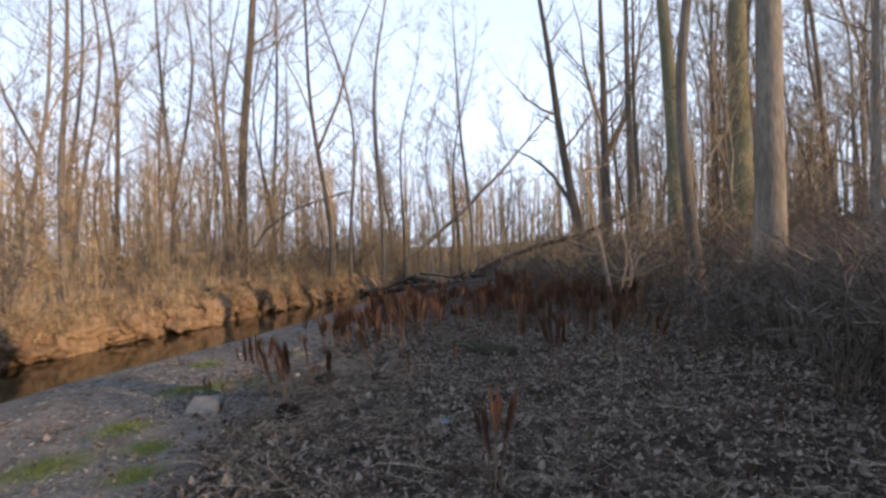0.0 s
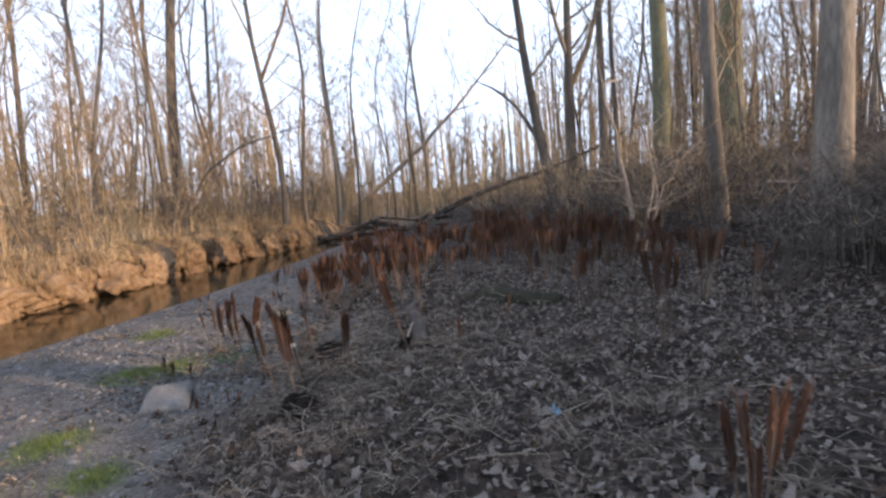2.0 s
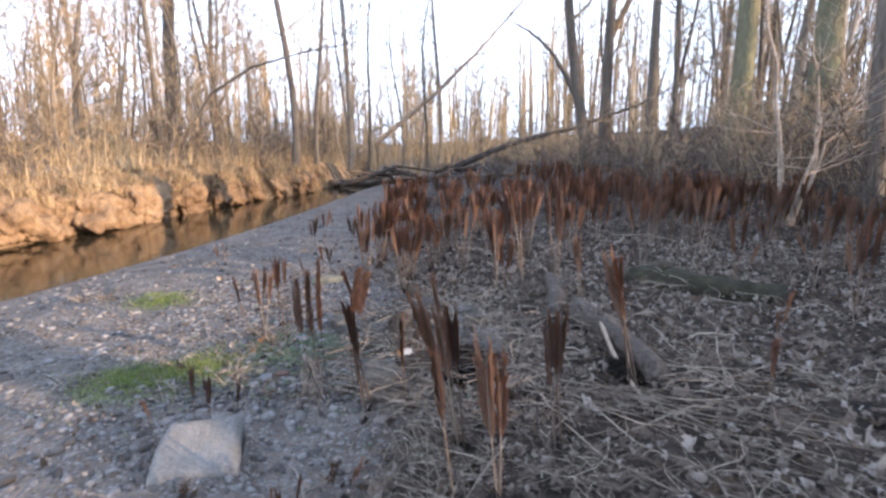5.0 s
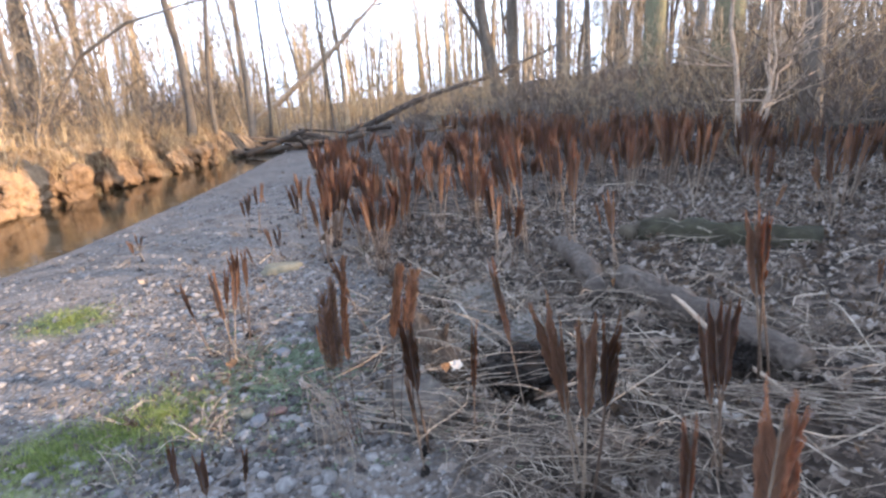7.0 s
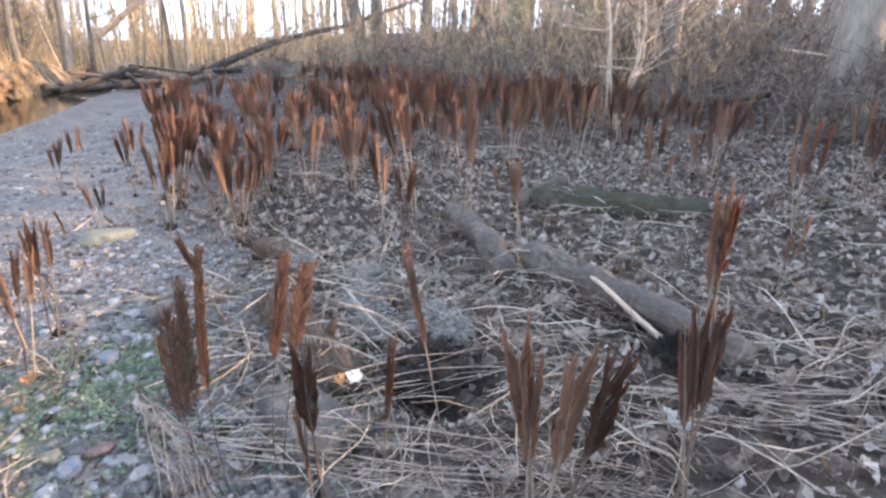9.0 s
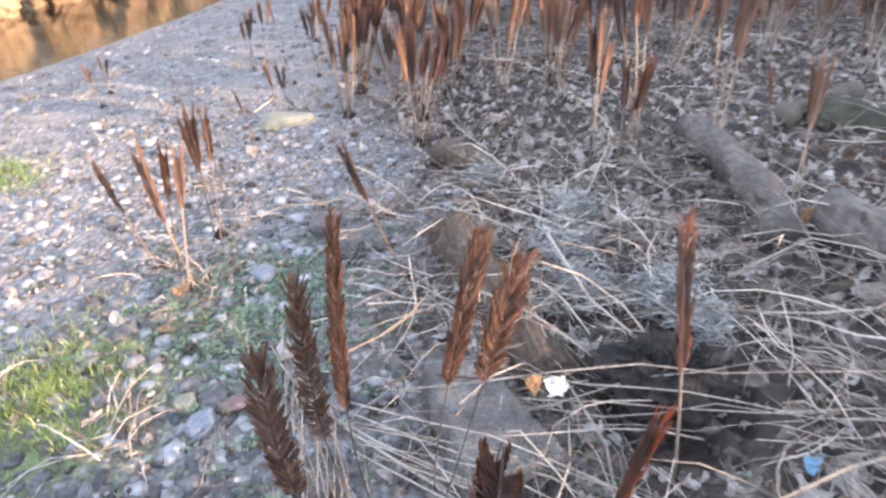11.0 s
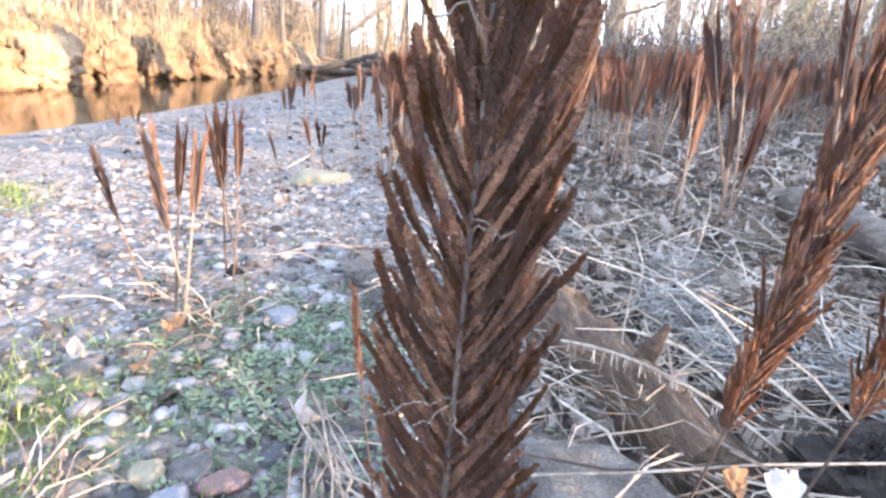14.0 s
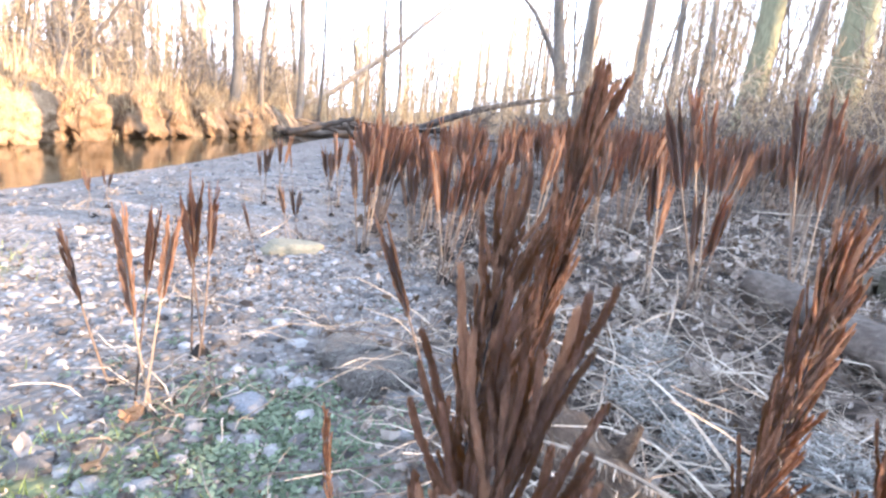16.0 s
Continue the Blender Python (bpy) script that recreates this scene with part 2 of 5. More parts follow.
def ground_material():
    m = bpy.data.materials.new("forest_floor")
    m.use_nodes = True
    t = m.node_tree
    b = t.nodes["Principled BSDF"]
    co = t.nodes.new("ShaderNodeTexCoord").outputs["Object"]

    def noise_ramp(scale, detail, stops):
        n = t.nodes.new("ShaderNodeTexNoise")
        n.inputs["Scale"].default_value, n.inputs["Detail"].default_value = scale, detail
        t.links.new(co, n.inputs["Vector"])
        return ramp(n.outputs["Fac"], stops), n.outputs["Fac"]

    def ramp(source, stops):
        r = t.nodes.new("ShaderNodeValToRGB")
        e = r.color_ramp.elements
        while len(e) < len(stops):
            e.new(0.5)
        for i, (p, c) in enumerate(stops):
            e[i].position, e[i].color = p, (*c, 1)
        t.links.new(source, r.inputs[0])
        return r.outputs[0]

    def mix(f, a, c):
        n = t.nodes.new("ShaderNodeMixRGB")
        t.links.new(f, n.inputs[0])
        t.links.new(a, n.inputs[1])
        t.links.new(c, n.inputs[2])
        return n.outputs[0]

    def mask(name):
        a = t.nodes.new("ShaderNodeAttribute")
        a.attribute_name = name
        return a.outputs["Fac"]

    cells = t.nodes.new("ShaderNodeTexVoronoi")
    cells.inputs["Scale"].default_value = 34
    t.links.new(co, cells.inputs["Vector"])
    sep = t.nodes.new("ShaderNodeSeparateColor")
    t.links.new(cells.outputs["Color"], sep.inputs[0])
    pebbles = ramp(sep.outputs[0], [(0, (0.08, 0.072, 0.07)), (0.45, (0.16, 0.147, 0.143)), (0.8, (0.195, 0.18, 0.175)), (1, (0.28, 0.265, 0.258))])
    sand, _ = noise_ramp(3.5, 8, [(0.3, (0.07, 0.058, 0.05)), (0.7, (0.18, 0.153, 0.133))])
    gap = ramp(cells.outputs["Distance"], [(0.25, (0, 0, 0)), (0.6, (1, 1, 1))])
    gravel = mix(gap, pebbles, sand)
    bits = t.nodes.new("ShaderNodeTexVoronoi")
    bits.inputs["Scale"].default_value = 17
    t.links.new(co, bits.inputs["Vector"])
    sep2 = t.nodes.new("ShaderNodeSeparateColor")
    t.links.new(bits.outputs["Color"], sep2.inputs[0])
    scraps = ramp(sep2.outputs[1], [(0, (0.013, 0.01, 0.008)), (0.5, (0.055, 0.042, 0.033)), (1, (0.18, 0.142, 0.115))])
    soil, fac = noise_ramp(2.6, 9, [(0.3, (0.011, 0.0085, 0.0075)), (0.72, (0.055, 0.042, 0.033))])
    _, fac2 = noise_ramp(9, 6, [(0, (0, 0, 0)), (1, (1, 1, 1))])
    litter = mix(ramp(fac2, [(0.42, (0, 0, 0)), (0.58, (1, 1, 1))]), soil, scraps)
    earth, _ = noise_ramp(4, 8, [(0.3, (0.045, 0.03, 0.019)), (0.5, (0.15, 0.1, 0.058)), (0.72, (0.34, 0.245, 0.15))])
    green, _ = noise_ramp(14, 8, [(0.3, (0.06, 0.058, 0.035)), (0.7, (0.15, 0.17, 0.065))])
    col = mix(mask("litter"), gravel, litter)
    col = mix(mask("earth"), col, earth)
    col = mix(mask("green"), col, green)
    t.links.new(col, b.inputs["Base Color"])
    b.inputs["Roughness"].default_value = 0.9
    b.inputs["Specular IOR Level"].default_value = 0.2
    bp = t.nodes.new("ShaderNodeBump")
    bp.inputs["Strength"].default_value, bp.inputs["Distance"].default_value = 0.7, 0.03
    add = t.nodes.new("ShaderNodeMath")
    add.operation = "SUBTRACT"
    t.links.new(fac2, add.inputs[0])
    t.links.new(cells.outputs["Distance"], add.inputs[1])
    t.links.new(add.outputs[0], bp.inputs["Height"])
    t.links.new(bp.outputs[0], b.inputs["Normal"])
    return m


def water_material():
    m = bpy.data.materials.new("creek_water")
    m.use_nodes = True
    t = m.node_tree
    b = t.nodes["Principled BSDF"]
    b.inputs["Base Color"].default_value = (0.03, 0.024, 0.014, 1)
    b.inputs["Roughness"].default_value = 0.05
    b.inputs["IOR"].default_value = 1.33
    co = t.nodes.new("ShaderNodeTexCoord")
    n = t.nodes.new("ShaderNodeTexNoise")
    n.inputs["Scale"].default_value, n.inputs["Detail"].default_value = 5, 3
    t.links.new(co.outputs["Object"], n.inputs["Vector"])
    bp = t.nodes.new("ShaderNodeBump")
    bp.inputs["Strength"].default_value, bp.inputs["Distance"].default_value = 0.12, 0.03
    t.links.new(n.outputs["Fac"], bp.inputs["Height"])
    t.links.new(bp.outputs[0], b.inputs["Normal"])
    return m


# ---------- the lie of the land ----------
def smooth(a, b, x):
    k = min(1.0, max(0.0, (x - a) / (b - a)))
    return k * k * (3 - 2 * k)


def near_shore(y):
    return float(np.interp(y, [-40, -10, 9, 13, 16, 20, 25, 30, 60], [-10, -7.6, -6.5, -5.5, -5.0, -4.5, -4.0, -3.2, 2]))


def far_shore(y):
    return float(np.interp(y, [-40, -10, 10, 13, 16, 20, 26, 30, 60], [-12, -9.5, -8.4, -8.0, -7.4, -6.4, -4.9, -4.0, 1]))


WATER_Z = -0.2
HOLLOWS = [(-1.55, 7.55, 0.17, 0.1), (-1.5, 6.1, 0.16, 0.08), (-0.72, 7.18, 0.12, 0.06), (5.9, 12.2, 0.4, 0.2), (-2.46, 6.96, 0.3, 0.06)]


def land(x, y, rough=True):
    z = 0.24 * smooth(-2.6, -0.2, x) + 0.03 * max(0.0, min(x, 4.0))
    z += 2.4 * smooth(3.5, 15, x - 0.12 * max(0.0, min(y - 8, 30)))
    z -= 0.012 * max(0.0, min(y - 8, 14)) * (1 - smooth(-2, 0.5, x))
    if rough:
        k = 0.35 + 0.65 * smooth(-2.6, -0.5, x)
        z += k * (0.08 * noise.noise((x * 1.1, y * 1.1, 0)) + 0.055 * noise.noise((x * 3.2, y * 3.2, 5))) + 0.012 * noise.noise((x * 11, y * 11, 9))
        z += smooth(-2.9, -3.7, x) * (0.035 * noise.noise((x * 2.1, y * 1.6, 21)) + 0.02 * noise.noise((x * 5, y * 5, 22)))
    a, b = near_shore(y), far_shore(y)
    if y < 32:
        if x < a + 1.7:
            z = WATER_Z + (z - WATER_Z) * smooth(a - 0.2, a + 1.7, x)
        if x < a:
            z -= 0.25 * smooth(0, 0.6, a - x)
        w = 0.3 * noise.noise((0.3, y * 0.85, 2)) + 0.05 * noise.noise((x, y * 2.6, 7))
        rise = smooth(0.15, 1.35, b - x + w)
        if rise > 0:
            top = 0.78 + 0.16 * noise.noise((x * 0.5, y * 0.5, 3)) + 0.06 * noise.noise((x * 2, y * 2, 4))
            z = z + (top - z) * rise * smooth(34, 26, y) if y > 26 else z + (top - z) * rise
    for hx, hy, r, d in HOLLOWS:
        q = math.hypot(x - hx, y - hy)
        if q < r * 1.6:
            z -= d * (1 - smooth(r * 0.5, r * 1.6, q))
    return z


GREENS = [(-3.25, 7.9, 0.5), (-3.64, 7.7, 0.4), (-3.47, 5.06, 0.5), (-2.45, 4.94, 0.35), (-3.45, 7.85, 0.3), (-3.38, 6.1, 0.4), (-2.73, 5.57, 0.3), (-6.7, 11.6, 0.45), (-4.3, 9.6, 0.35)]


def axis(lo, a, b, hi, step, grow):
    mid = list(np.arange(a, b, step))
    out, d = [], step
    x = b
    while x < hi:
        out.append(x)
        d *= grow
        x += d
    left, d, x = [], step, a - step
    while x > lo:
        left.append(x)
        d *= grow
        x -= d
    return left[::-1] + mid + out + [hi]


def mesh_object(name, verts, faces, mats, parent=None, smooth_faces=False, slots=None):
    me = bpy.data.meshes.new(name)
    me.from_pydata([tuple(v) for v in verts], [], [tuple(f) for f in faces])
    for m in (mats if isinstance(mats, (list, tuple)) else [mats]):
        me.materials.append(m)
    if slots is not None:
        me.polygons.foreach_set("material_index", slots)
    if smooth_faces:
        me.polygons.foreach_set("use_smooth", [True] * len(me.polygons))
    me.update()
    ob = new(name, me)
    if parent:
        ob.parent = parent
    return ob


def make_ground():
    xs = axis(-400, -10.5, 5, 400, 0.095, 1.13)
    ys = axis(-400, 1.0, 20, 900, 0.1, 1.1)
    verts, lit, ear, gre = [], [], [], []
    for y in ys:
        b = far_shore(y)
        for x in xs:
            verts.append((x, y, land(x, y)))
            n = 0.5 * noise.noise((x * 0.9, y * 0.9, 11)) + 0.25 * noise.noise((x * 3, y * 3, 12))
            lit.append(smooth(-2.5, -1.7, x + 0.8 * n - 0.1 * max(0, 6.5 - y)))
            ear.append((smooth(0.1, 0.5, b - x) if y < 33 else smooth(1, -3, x)) * (1 - 0.75 * smooth(1.3, 2.6, b - x + 2 * n)))
            g = 0
            for gx, gy, r in GREENS:
                g = max(g, 1 - math.hypot(x - gx, y - gy) / r)
            gre.append(smooth(0.05, 0.6, g + 0.6 * n) * (1 if g > 0 else 0))
    w = len(xs)
    faces = [(j * w + i, j * w + i + 1, (j + 1) * w + i + 1, (j + 1) * w + i) for j in range(len(ys) - 1) for i in range(w - 1)]
    ob = mesh_object("ground", verts, faces, ground_material(), smooth_faces=True)
    for key, data in (("litter", lit), ("earth", ear), ("green", gre)):
        ob.data.attributes.new(key, "FLOAT", "POINT").data.foreach_set("value", data)
    return tagged(ob, "creek-side forest floor of grey gravel, brown leaf litter and bare earth bank", "ground", kind="structure")


ground = make_ground()


def make_water():
    verts, faces = [], []
    ys = list(np.arange(-30, 33, 1.0))
    for y in ys:
        verts += [(far_shore(y) - 0.7, y, WATER_Z), (near_shore(y) + 1.2, y, WATER_Z)]
    for i in range(len(ys) - 1):
        faces.append((2 * i, 2 * i + 1, 2 * i + 3, 2 * i + 2))
    ob = mesh_object("water", verts, faces, water_material())
    return tagged(ob, "still dark creek water between gravel bar and earth bank", "water", kind="structure")


make_water()


# ---------- building blocks ----------
def tube(V, F, pts, rads, n=6, cap=True):
    """A tapered tube through pts added to the lists V, F."""
    start = len(V)
    ref = Vector((0.31, 0.87, 0.38))
    for i, p in enumerate(pts):
        d = (Vector(pts[min(i + 1, len(pts) - 1)]) - Vector(pts[max(i - 1, 0)])).normalized()
        s = d.cross(ref)
        if s.length < 0.05:
            s = d.cross(Vector((1, 0, 0)))
        s.normalize()
        u = s.cross(d)
        for k in range(n):
            a = 2 * math.pi * k / n
            V.append(Vector(p) + (s * math.cos(a) + u * math.sin(a)) * rads[i])
    for i in range(len(pts) - 1):
        for k in range(n):
            a, b = start + i * n + k, start + i * n + (k + 1) % n
            F.append((a, b, b + n, a + n))
    if cap:
        F.append(tuple(range(start + n * (len(pts) - 1), start + n * len(pts))))
        F.append(tuple(reversed(range(start, start + n))))


def bent(a, b, sag, steps, rng, wobble=0.0):
    """Points from a to b, bowed by the vector sag, with a little wobble."""
    a, b, sag = Vector(a), Vector(b), Vector(sag)
    out = []
    for i in range(steps + 1):
        k = i / steps
        p = a.lerp(b, k) + sag * (4 * k * (1 - k))
        if 0 < i < steps and wobble:
            p += Vector((rng.uniform(-1, 1), rng.uniform(-1, 1), rng.uniform(-1, 1))) * wobble
        out.append(p)
    return out


def part(name, V, F, mat, parent, label="", smooth_faces=True, slots=None):
    ob = mesh_object(name, V, F, mat, parent, smooth_faces, slots)
    if label:
        ob["label"] = label
    return ob


def scatter(name, shapes, places, mat):
    """One mesh of many small pieces: places are rows of (shape, matrix)."""
    arrays = [(np.array(v, dtype=float), f) for v, f in shapes]
    V, F, base = [], [], 0
    for s, m in places:
        v, f = arrays[s]
        a = np.array(m)
        V.append(v @ a[:3, :3].T + a[:3, 3])
        F += [tuple(i + base for i in q) for q in f]
        base += len(v)
    me = bpy.data.meshes.new(name)
    me.from_pydata(np.concatenate(V).tolist(), [], F)
    me.materials.append(mat)
    me.update()
    return new(name, me)


def thing(name, label, category, group="", at=(0, 0, 0)):
    ob = new(name)
    ob.empty_display_size = 0.1
    ob.location = at
    return tagged(ob, label, category, group)


# ---------- trees ----------
def branch(V, F, rng, start, way, length, radius, level, sides):
    steps = 4 if level == 0 else 2 if level == 1 else 1
    p, d = Vector(start), Vector(way).normalized()
    pts, rads = [p.copy()], [radius]
    for i in range(steps):
        d = (d + Vector((rng.uniform(-0.22, 0.22), rng.uniform(-0.22, 0.22), rng.uniform(-0.08, 0.22)))).normalized()
        p = p + d * length / steps
        pts.append(p.copy())
        rads.append(max(0.004, radius * (1 - 0.85 * (i + 1) / steps)))
    tube(V, F, pts, rads, sides, False)
    if level < 2:
        for i in range(7 if level == 0 else 4):
            k = rng.uniform(0.25, 1.0) * steps
            j = min(int(k), steps - 1)
            q = pts[j].lerp(pts[j + 1], k - j)
            side = Vector((rng.uniform(-1, 1), rng.uniform(-1, 1), rng.uniform(-0.2, 0.8)))
            branch(V, F, rng, q, d * 0.7 + side.normalized() * 0.8, length * rng.uniform(0.3, 0.55), max(0.006, rads[j] * 0.5), level + 1, 3)


def tree_shapes(seed, height, radius, low, boughs, sway=0.25, fork=False, lean=(0, 0)):
    rng = random.Random(seed)
    V, F = [], []
    pts, rads = [], []
    ox, oy = rng.uniform(0, 9), rng.uniform(0, 9)
    steps = 12
    for i in range(steps + 1):
        k = i / steps
        pts.append(Vector((lean[0] * k * height + sway * (math.sin(ox + 3.1 * k) * k * 2 + 0.35 * math.sin(ox * 3 + 9 * k)), lean[1] * k * height + sway * math.sin(oy + 2.6 * k) * k * 2, -0.5 + k * (height + 0.5))))
        flare = 1 + 0.55 * max(0, 1 - k * 9)
        rads.append(radius * flare * (1 - 0.86 * k ** 1.15))
    tube(V, F, pts, rads, 9, False)
    BV, BF = [], []
    for i in range(boughs):
        k = low + (1 - low) * (i + rng.random()) / boughs
        j = min(int(k * steps), steps - 1)
        q = pts[j].lerp(pts[j + 1], k * steps - j)
        a = rng.uniform(0, 6.28)
        up = rng.uniform(0.35, 1.1)
        branch(BV, BF, rng, q, (math.cos(a), math.sin(a), up), height * rng.uniform(0.08, 0.2) * (1.25 - k * 0.7), rads[j] * rng.uniform(0.25, 0.45), 0, 4)
    if fork:
        q = pts[4]
        branch(BV, BF, rng, q, (0.5, 0.1, 1.0), height * 0.55, rads[4] * 0.75, 0, 7)
        branch(BV, BF, rng, pts[5], (-0.6, 0.1, 0.9), height * 0.4, rads[5] * 0.6, 0, 7)
    return V, F, BV, BF


TREE_LABEL = "bare winter tree with grey-brown bark standing in the woods"


def make_tree(shapes, mat, m, label=TREE_LABEL, group="trees of the wood"):
    root = thing("tree", label, "tree", group)
    part("trunk", shapes[0], shapes[1], mat, root)
    part("crown", shapes[2], shapes[3], TWIG if mat is not DARKBARK else mat, root, "bare branches and fine twigs", False)
    root.matrix_world = m
    return root


def stand(x, y, turn=0.0, size=1.0, sink=0.05):
    return Matrix.Translation((x, y, land(x, y, False) - sink)) @ Matrix.Rotation(turn, 4, "Z") @ Matrix.Diagonal((size, size, size, 1))


TREES = [tree_shapes(s, h, r, low, n, sw, fk) for s, h, r, low, n, sw, fk in (
    (11, 19, 0.125, 0.2, 26, 0.45, False), (12, 17, 0.095, 0.16, 28, 0.7, False), (13, 21, 0.16, 0.25, 26, 0.4, False),
    (14, 15, 0.075, 0.12, 28, 0.7, False), (15, 18, 0.12, 0.2, 24, 0.6, True), (16, 12, 0.048, 0.1, 26, 0.7, False),
    (17, 6.5, 0.035, 0.08, 20, 0.4, False), (18, 4.8, 0.028, 0.06, 18, 0.4, False), (19, 8.5, 0.05, 0.1, 20, 0.5, True))]
protos = []


def tree_at(kind, x, y, turn, size):
    if kind >= len(protos):
        raise ValueError(kind)
    proto = protos[kind]
    return copy_thing(proto, Matrix.Translation((x, y, land(x, y, False) - 0.05)) @ Matrix.Rotation(turn, 4, "Z") @ Matrix.Diagonal((size, size, size, 1)))


for i, (x, y) in enumerate([(-13.8, 30.5), (-12.4, 33.2), (-17.5, 31.0), (-9.6, 26.3), (-20.5, 40.0), (-15.0, 22.5), (-10.8, 18.5), (-11.5, 21.5), (-14.5, 26.5)]):
    protos.append(make_tree(TREES[i], BARK, stand(x, y, i)))

# trees that stand out by themselves on the far side of the creek
rng = random.Random(5)
for kind, x, y, size in (
        (2, -11.4, 27.0, 1.5), (0, -10.9, 29.5, 1.0), (1, -15.4, 20.0, 1.0), (3, -13.6, 18.2, 1.0), (0, -11.8, 15.6, 0.8), (3, -12.8, 22.6, 1.15),
        (4, -6.5, 24.0, 1.0), (1, -5.9, 26.0, 0.9), (0, -5.2, 30.5, 1.05), (3, -4.9, 35.0, 1.1), (1, -1.8, 41.0, 1.1), (2, -0.9, 42.5, 1.0), (3, -3.4, 44.0, 1.15),
        (5, -2.3, 39.0, 1.0), (5, -8.0, 33.0, 1.0), (5, 0.8, 44.0, 1.1), (3, 1.9, 47.0, 1.0), (1, -7.1, 43.0, 1.1), (5, -3.0, 30.0, 0.8)):
    tree_at(kind, x, y, rng.uniform(0, 6.28), size)
# open woods beyond, on both sides and behind
spots = []
while len(spots) < 98:
    a = rng.uniform(-1.25, 1.2)
    d = rng.uniform(20, 75)
    x, y = d * math.sin(a), d * math.cos(a)
    if -9 < x < 9.5 and y < 46 or x > 3 and y < 15 or x < -7 and abs(x + 9) < 2.5 and y < 20:
        continue
    if -0.34 < a < 0.13 and (d < 46 or rng.random() < 0.5):
        continue
    if all((x - u) ** 2 + (y - v) ** 2 > 3 for u, v in spots):
        spots.append((x, y))
for x, y in spots:
    tree_at(rng.choice((0, 0, 1, 2, 3, 3, 4, 5, 5)), x, y, rng.uniform(0, 6.28), rng.uniform(0.7, 1.1))
# thin saplings fill the wood's edge
for i in range(135):
    if i < 70:
        y = rng.uniform(9, 46)
        x = far_shore(min(y, 30)) - 1.2 - abs(rng.gauss(0, 1)) * 8
    elif i < 95:
        x, y = rng.uniform(-10, 9), rng.uniform(36, 60)
    else:
        y = rng.uniform(11, 34)
        x = 5 + 0.12 * (y - 8) + rng.uniform(0, 9)
    tree_at(rng.choice((6, 6, 7, 8)), x, y, rng.uniform(0, 6.28), rng.uniform(0.7, 1.2))
# the hillside wood on the sunny side
for i in range(28):
    x, y = rng.uniform(9, 32), rng.uniform(17, 42)
    tree_at(rng.choice((0, 1, 2, 3, 5)), x, y, rng.uniform(0, 6.28), rng.uniform(0.7, 1.15))
for i in range(26):
    x, y = rng.uniform(10, 34), rng.uniform(22, 52)
    tree_at(rng.choice((1, 3, 5, 5, 8)), x, y, rng.uniform(0, 6.28), rng.uniform(0.8, 1.25))
for i in range(5):
    x, y = rng.uniform(24, 45), rng.uniform(-36, -12)
    tree_at(rng.choice((0, 1, 2, 3)), x, y, rng.uniform(0, 6.28), rng.uniform(0.8, 1.15))

# named trunks of the near hillside
# added, never in view: its trunk keeps the sun off the dark end clump
make_tree(tree_shapes(38, 20, 0.27, 0.5, 10, 0.02), BARK, stand(5.66, 3.1, 0.4), "straight grey-brown tree added out of view to shade the near fern clump", "hillside trees")
make_tree(tree_shapes(31, 21, 0.25, 0.5, 10, 0.12, False, (0.02, 0)), BARK, stand(5.42, 10.3, 0.0), "thick grey-brown tree trunk at the foot of the slope", "hillside trees")
make_tree(tree_shapes(32, 22, 0.42, 0.5, 12, 0.15), MOSSBARK, stand(9.3, 20.2, 1.0), "very thick greenish mossy tree trunk on the slope", "hillside trees")
make_tree(tree_shapes(33, 20, 0.34, 0.5, 12, 0.2), MOSSBARK, stand(7.3, 21.0, 2.0), "tall straight tree with yellow-green mossy bark", "hillside trees")
make_tree(tree_shapes(34, 17, 0.15, 0.45, 9, 0.55, False, (0.05, 0.0)), BARK, stand(5.1, 13.1, 0.0), "slender curved tree with pale sunlit bark", "hillside trees")
make_tree(tree_shapes(35, 20, 0.28, 0.3, 12, 0.2, False, (-0.17, 0.0)), BARK, stand(5.9, 30.5, 0.0), "tree leaning over the creek with broken limbs", "hillside trees")
make_tree(tree_shapes(36, 20, 0.33, 0.35, 10, 0.15, True), BARK, stand(7.6, 34.0, 0.2), "forked bare tree above the fallen log", "hillside trees")
make_tree(tree_shapes(37, 19, 0.23, 0.5, 12, 0.15), BARK, stand(7.6, 28.0, 1.2), "tall slim dark tree on the slope", "hillside trees")
for x, y, s in ((10.5, 23.0, 1.0), (9.6, 26.5, 0.9), (12.2, 20.5, 1.1), (11.8, 14.6, 1.0), (8.6, 12.6, 0.8), (13.0, 17.5, 1.1), (9.8, 31.0, 1.0), (6.9, 24.5, 0.75), (10.9, 11.4, 1.0)):
    tree_at(rng.choice((0, 2, 1)), x, y, rng.uniform(0, 6.28), s)


def leaning_tree():
    r = random.Random(3)
    root = thing("leaning_tree", "slanting dead tree with pale yellow barkless trunk over the bank", "tree")
    V, F = [], []
    pts = bent((-7.3, 41.0, 0.0), (6.8, 43.0, 13.6), (0.4, 0, -0.9), 12, r, 0.08)
    tube(V, F, pts, [0.21 - 0.015 * i for i in range(13)], 8)
    part("trunk", V, F, PALEWOOD, root)
    V, F = [], []
    for i in range(16):
        k = r.randrange(5, 12)
        branch(V, F, r, pts[k], (r.uniform(-0.3, 1), r.uniform(-0.6, 0.6), r.uniform(-0.3, 1)), r.uniform(1, 2.6), 0.045, 1, 3)
    part("crown", V, F, TWIG, root, "broken bare twigs", False)


